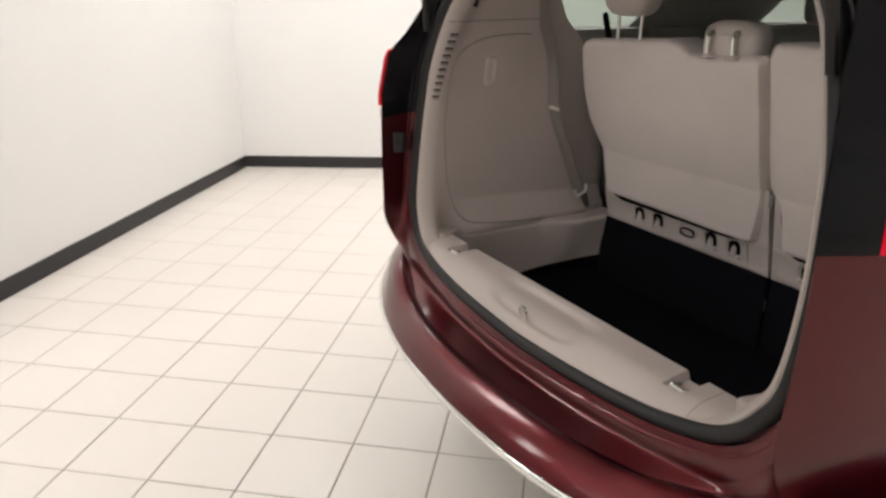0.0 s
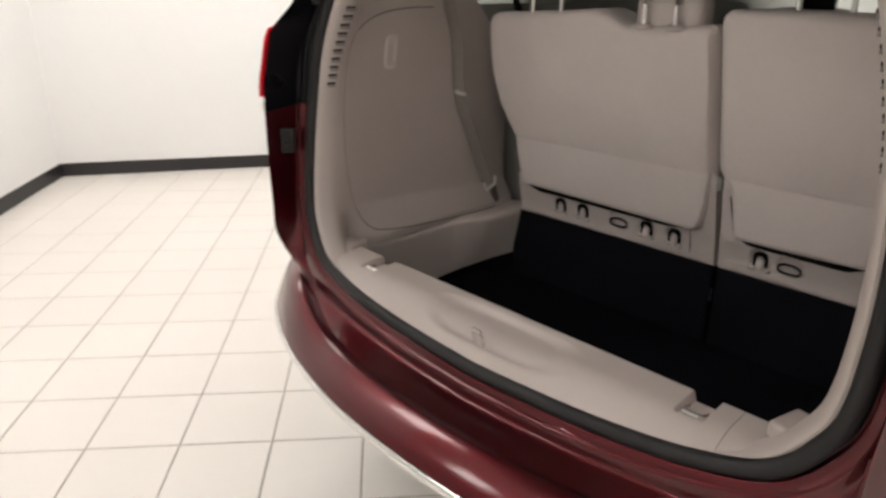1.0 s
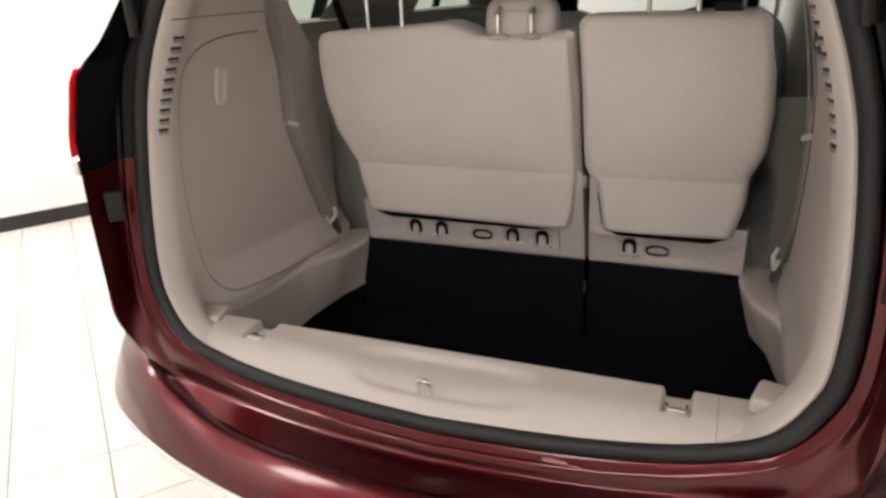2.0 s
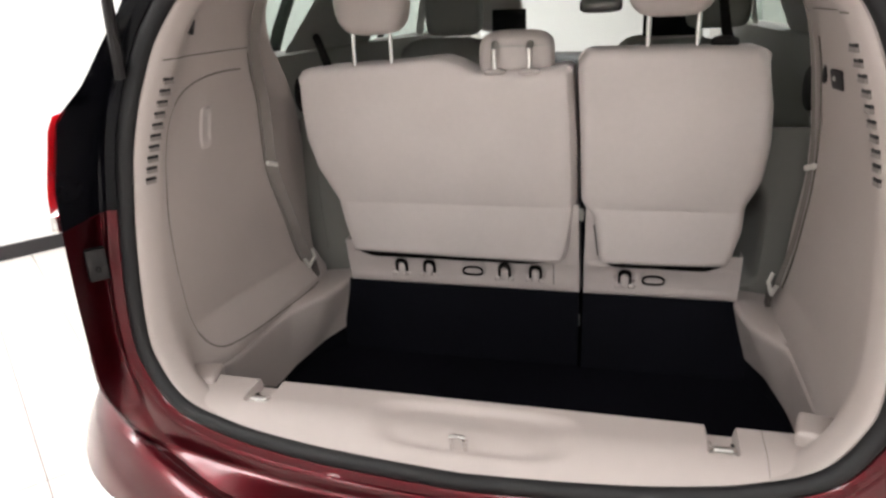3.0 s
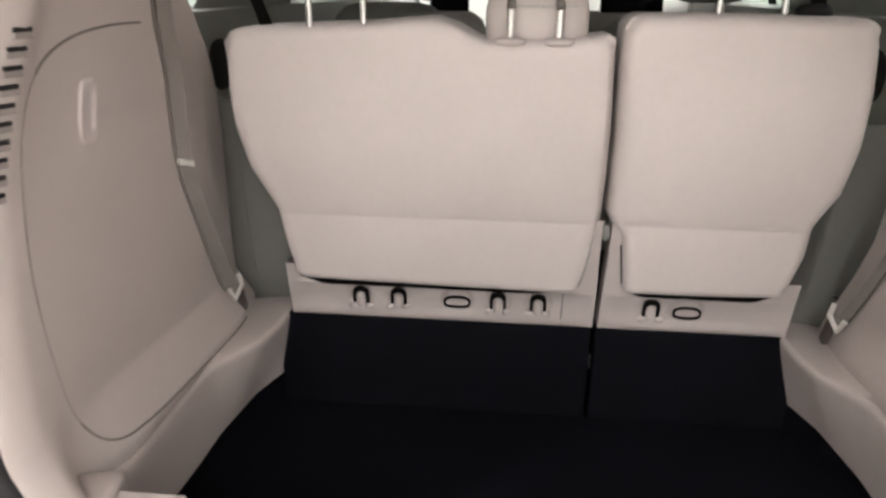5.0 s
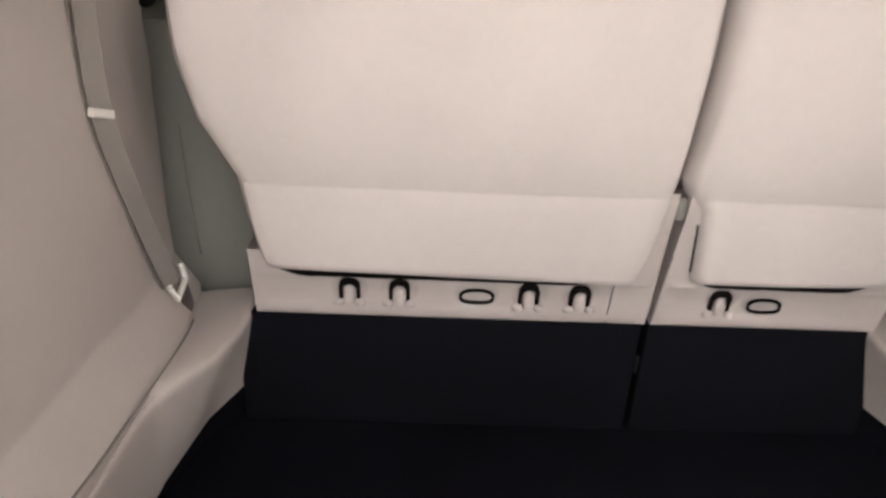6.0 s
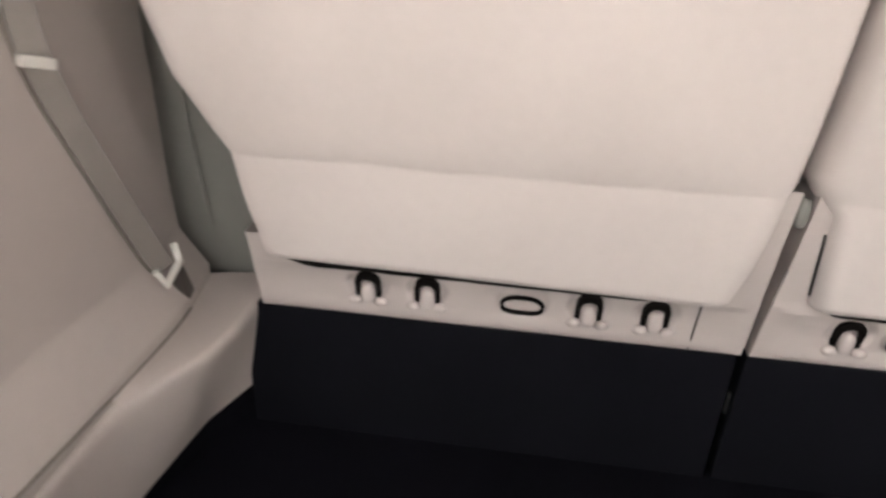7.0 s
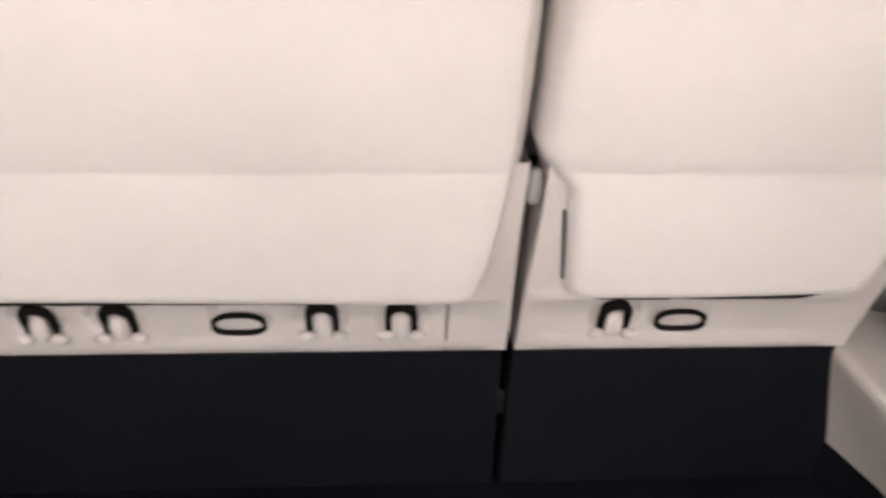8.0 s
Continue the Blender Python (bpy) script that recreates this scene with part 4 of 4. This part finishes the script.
part("strap", slab([(0.428, 1.50), (0.446, 1.50), (0.462, 1.42), (0.476, 1.383), (0.452, 1.383), (0.440, 1.42)], 0.012, 0.002), SLOT, narrow, "black folding strap").location = (0, 0.635, 0)
part("belt_guide", puff(0.45, 0.64, 1.395, 0.03, 0.02, 0.014, 2.4, 16, 8), DARK, narrow, "black belt guide")
# its darker olive stands for shade on the fold at the hinge
part("hinge_cover", puff(0.153, back_y(0.985) + 0.004, 0.985, 0.007, 0.009, 0.018, 3.2, 16, 10), TRIM_SHADED, wide)
for x0, x1 in ((-0.535, 0.148), (0.158, 0.578)):
    part("seat_skirt", box(x0, x1, 0.724, 0.76, 0.53, 0.7535, 0.006), SKIRT, wide if x0 < 0 else narrow, "black carpeted lower seat back")
part("latch_strip", box(0.1495, 0.1525, 0.724, 0.73, 0.655, 0.69, 0.001), STEEL, wide)

# ---- cabin ahead ----
part("cabin_floor", box(-0.84, 0.84, 0.76, 3.9, 0.40, 0.44), CARPET, van)
for sgn in (-1, 1):
    part("cabin_trim", grid([[(sgn * x, y, z) for y in np.linspace(0.5, 3.6, 20)] for x, z in ((0.72, 0.44), (0.70, 0.8), (0.69, 1.1), (0.70, 1.33), (0.73, 1.375), (0.84, 1.38))]), TRIM_GREY, van, "grey-beige cabin side trim")
    part("pillar_trim", grid([[(sgn * (0.785 - 0.20 * (z - 1.36) - 0.012 * math.sin(math.pi * k)), 0.99 + 1.25 * (z - 1.37) + 0.74 * k, z) for k in np.linspace(0, 1, 7)] for z in np.linspace(1.365, 1.66, 7)]),
         TRIM_GREY, van, "broad grey-beige pillar trim")
    part("pillar_trim", grid([[(sgn * (0.785 - 0.20 * (z - 1.36) - 0.012 * math.sin(math.pi * k)), 2.40 + 0.14 * k, z) for k in np.linspace(0, 1, 5)] for z in np.linspace(1.365, 1.66, 7)]), TRIM_GREY, van)
    part("speaker", puff(sgn * 0.694, 0.93, 1.262, 0.012, 0.062, 0.056, 2.3, 24, 12), DARK, van, "dark oval speaker grille")
rows = [[(0.70 * s, y, 1.665 - 0.10 * abs(s) ** 3) for s in np.linspace(-1, 1, 17)] for y in np.linspace(0.14, 3.05, 14)]
part("headliner", grid(rows), TRIM_GREY, van, "grey-beige fabric headliner")
for sgn in (-1, 1):
    hx = -0.40 if sgn < 0 else 0.535
    back = puff(-0.435 if sgn < 0 else 0.415, 1.66, 1.0 if sgn < 0 else 0.972, 0.205 if sgn < 0 else 0.225, 0.085, 0.385, 4.5)
    chair = tagged(link("second_row_seat", back, TRIM_GREY), "grey-beige single seat of the second row", "car seat", "second row seats")
    part("seat_base", box(sgn * 0.43 - 0.20, sgn * 0.43 + 0.20, 1.70, 2.12, 0.44, 0.62, 0.02), DARK, chair)
    part("headrest", puff(hx, 1.66, 1.49, 0.105, 0.05, 0.10, 6.0), TRIM_GREY, chair, "grey-beige headrest")
    part("cushion", puff(sgn * 0.43, 1.95, 0.68, 0.25, 0.27, 0.11, 4.5), LEATHER, chair)
    for px in (-0.05, 0.05):
        part("headrest_post", tube([(hx + px, 1.67, 1.33), (hx + px, 1.67, 1.44)], 0.0065, 8), CHROME, chair)
    fb = puff(sgn * 0.40, 2.62, 0.98, 0.25, 0.085, 0.36, 4.5)
    front = tagged(link("front_seat", fb, LEATHER), "beige front seat with a black screen on its back", "car seat", "front seats")
    part("seat_base", box(sgn * 0.40 - 0.20, sgn * 0.40 + 0.20, 2.68, 3.10, 0.44, 0.60, 0.02), DARK, front)
    part("headrest", puff(-0.40 if sgn < 0 else 0.43, 2.62, 1.46, 0.115, 0.05, 0.09, 3.6), LEATHER, front)
    part("cushion", puff(sgn * 0.40, 2.92, 0.66, 0.25, 0.28, 0.11, 4.5), LEATHER, front)
    x0, x1 = (-0.398, -0.236) if sgn < 0 else (0.295, 0.545)
    part("screen", box(x0, x1, 2.40, 2.425, 1.335, 1.478 + (0.015 if sgn > 0 else 0), 0.008), BLACK_GLOSS, front, "black seat-back screen")
part("dashboard", puff(0, 3.62, 1.0, 0.76, 0.28, 0.20, 4.0), DARK, van, "dark dashboard")
wheel_ring = [(-0.40 + 0.185 * math.cos(a), 3.28 - 0.07 * math.sin(a), 1.06 + 0.17 * math.sin(a)) for a in np.linspace(0, 2 * math.pi, 33)[:-1]]
part("steering_wheel", tube(wheel_ring, 0.016, 8, closed=True), DARK, van, "dark steering wheel")
mir = part("rear_view_mirror", puff(0.085, 2.92, 1.478, 0.11, 0.022, 0.038, 4), DARK, van, "dark rear view mirror")
part("mirror_glass", box(-0.015, 0.185, 2.894, 2.899, 1.449, 1.507, 0.002), CHROME, mir)
part("mirror_arm", tube([(0.085, 2.93, 1.49), (0.06, 3.02, 1.62), (0.04, 3.03, 1.70)], 0.010), DARK, mir)

# ---- floor tiles ----
PITCH, TA, TB = 0.303, 0.712, 0.590


def tile_bm(bm=None, at=(0, 0), pitch=PITCH):
    h = pitch / 2 - 0.0028
    bm = bm or bmesh.new()
    lo = [bm.verts.new((at[0] + sx * h, at[1] + sy * h, -0.004)) for sx, sy in ((-1, -1), (1, -1), (1, 1), (-1, 1))]
    mid = [bm.verts.new((at[0] + sx * h, at[1] + sy * h, -0.0012)) for sx, sy in ((-1, -1), (1, -1), (1, 1), (-1, 1))]
    top = [bm.verts.new((at[0] + sx * (h - 0.002), at[1] + sy * (h - 0.002), 0.0)) for sx, sy in ((-1, -1), (1, -1), (1, 1), (-1, 1))]
    bm.faces.new(top)
    for a, b in ((lo, mid), (mid, top)):
        for k in range(4):
            bm.faces.new((a[k], a[(k + 1) % 4], b[(k + 1) % 4], b[k]))
    return bm


first = part("tile", tile_bm(), TILE, floor, "", smooth=False)
mesh = first.data
rest = bmesh.new()
started = False
for i in range(-22, 17):
    for j in range(-30, 24):
        a, b = TA + (i + 0.5) * PITCH, TB + (j + 0.5) * PITCH
        if not (A0 - 0.1 < a < A1 + 1.56 and B0 - 0.1 < b < (B1 if a > A2 else B2) + 0.14):
            continue
        if -0.9 < a < 4.4 and b > -1.7:
            ob = first if not started else new("tile", mesh)
            started = True
            ob.parent = floor
            ob.location = (a, b, random.uniform(-0.0004, 0.0))
        else:
            tile_bm(rest, (a, b))
tagged(part("tiles", rest, TILE, floor, "cream floor tiles farther off", smooth=False), kind="stuff")
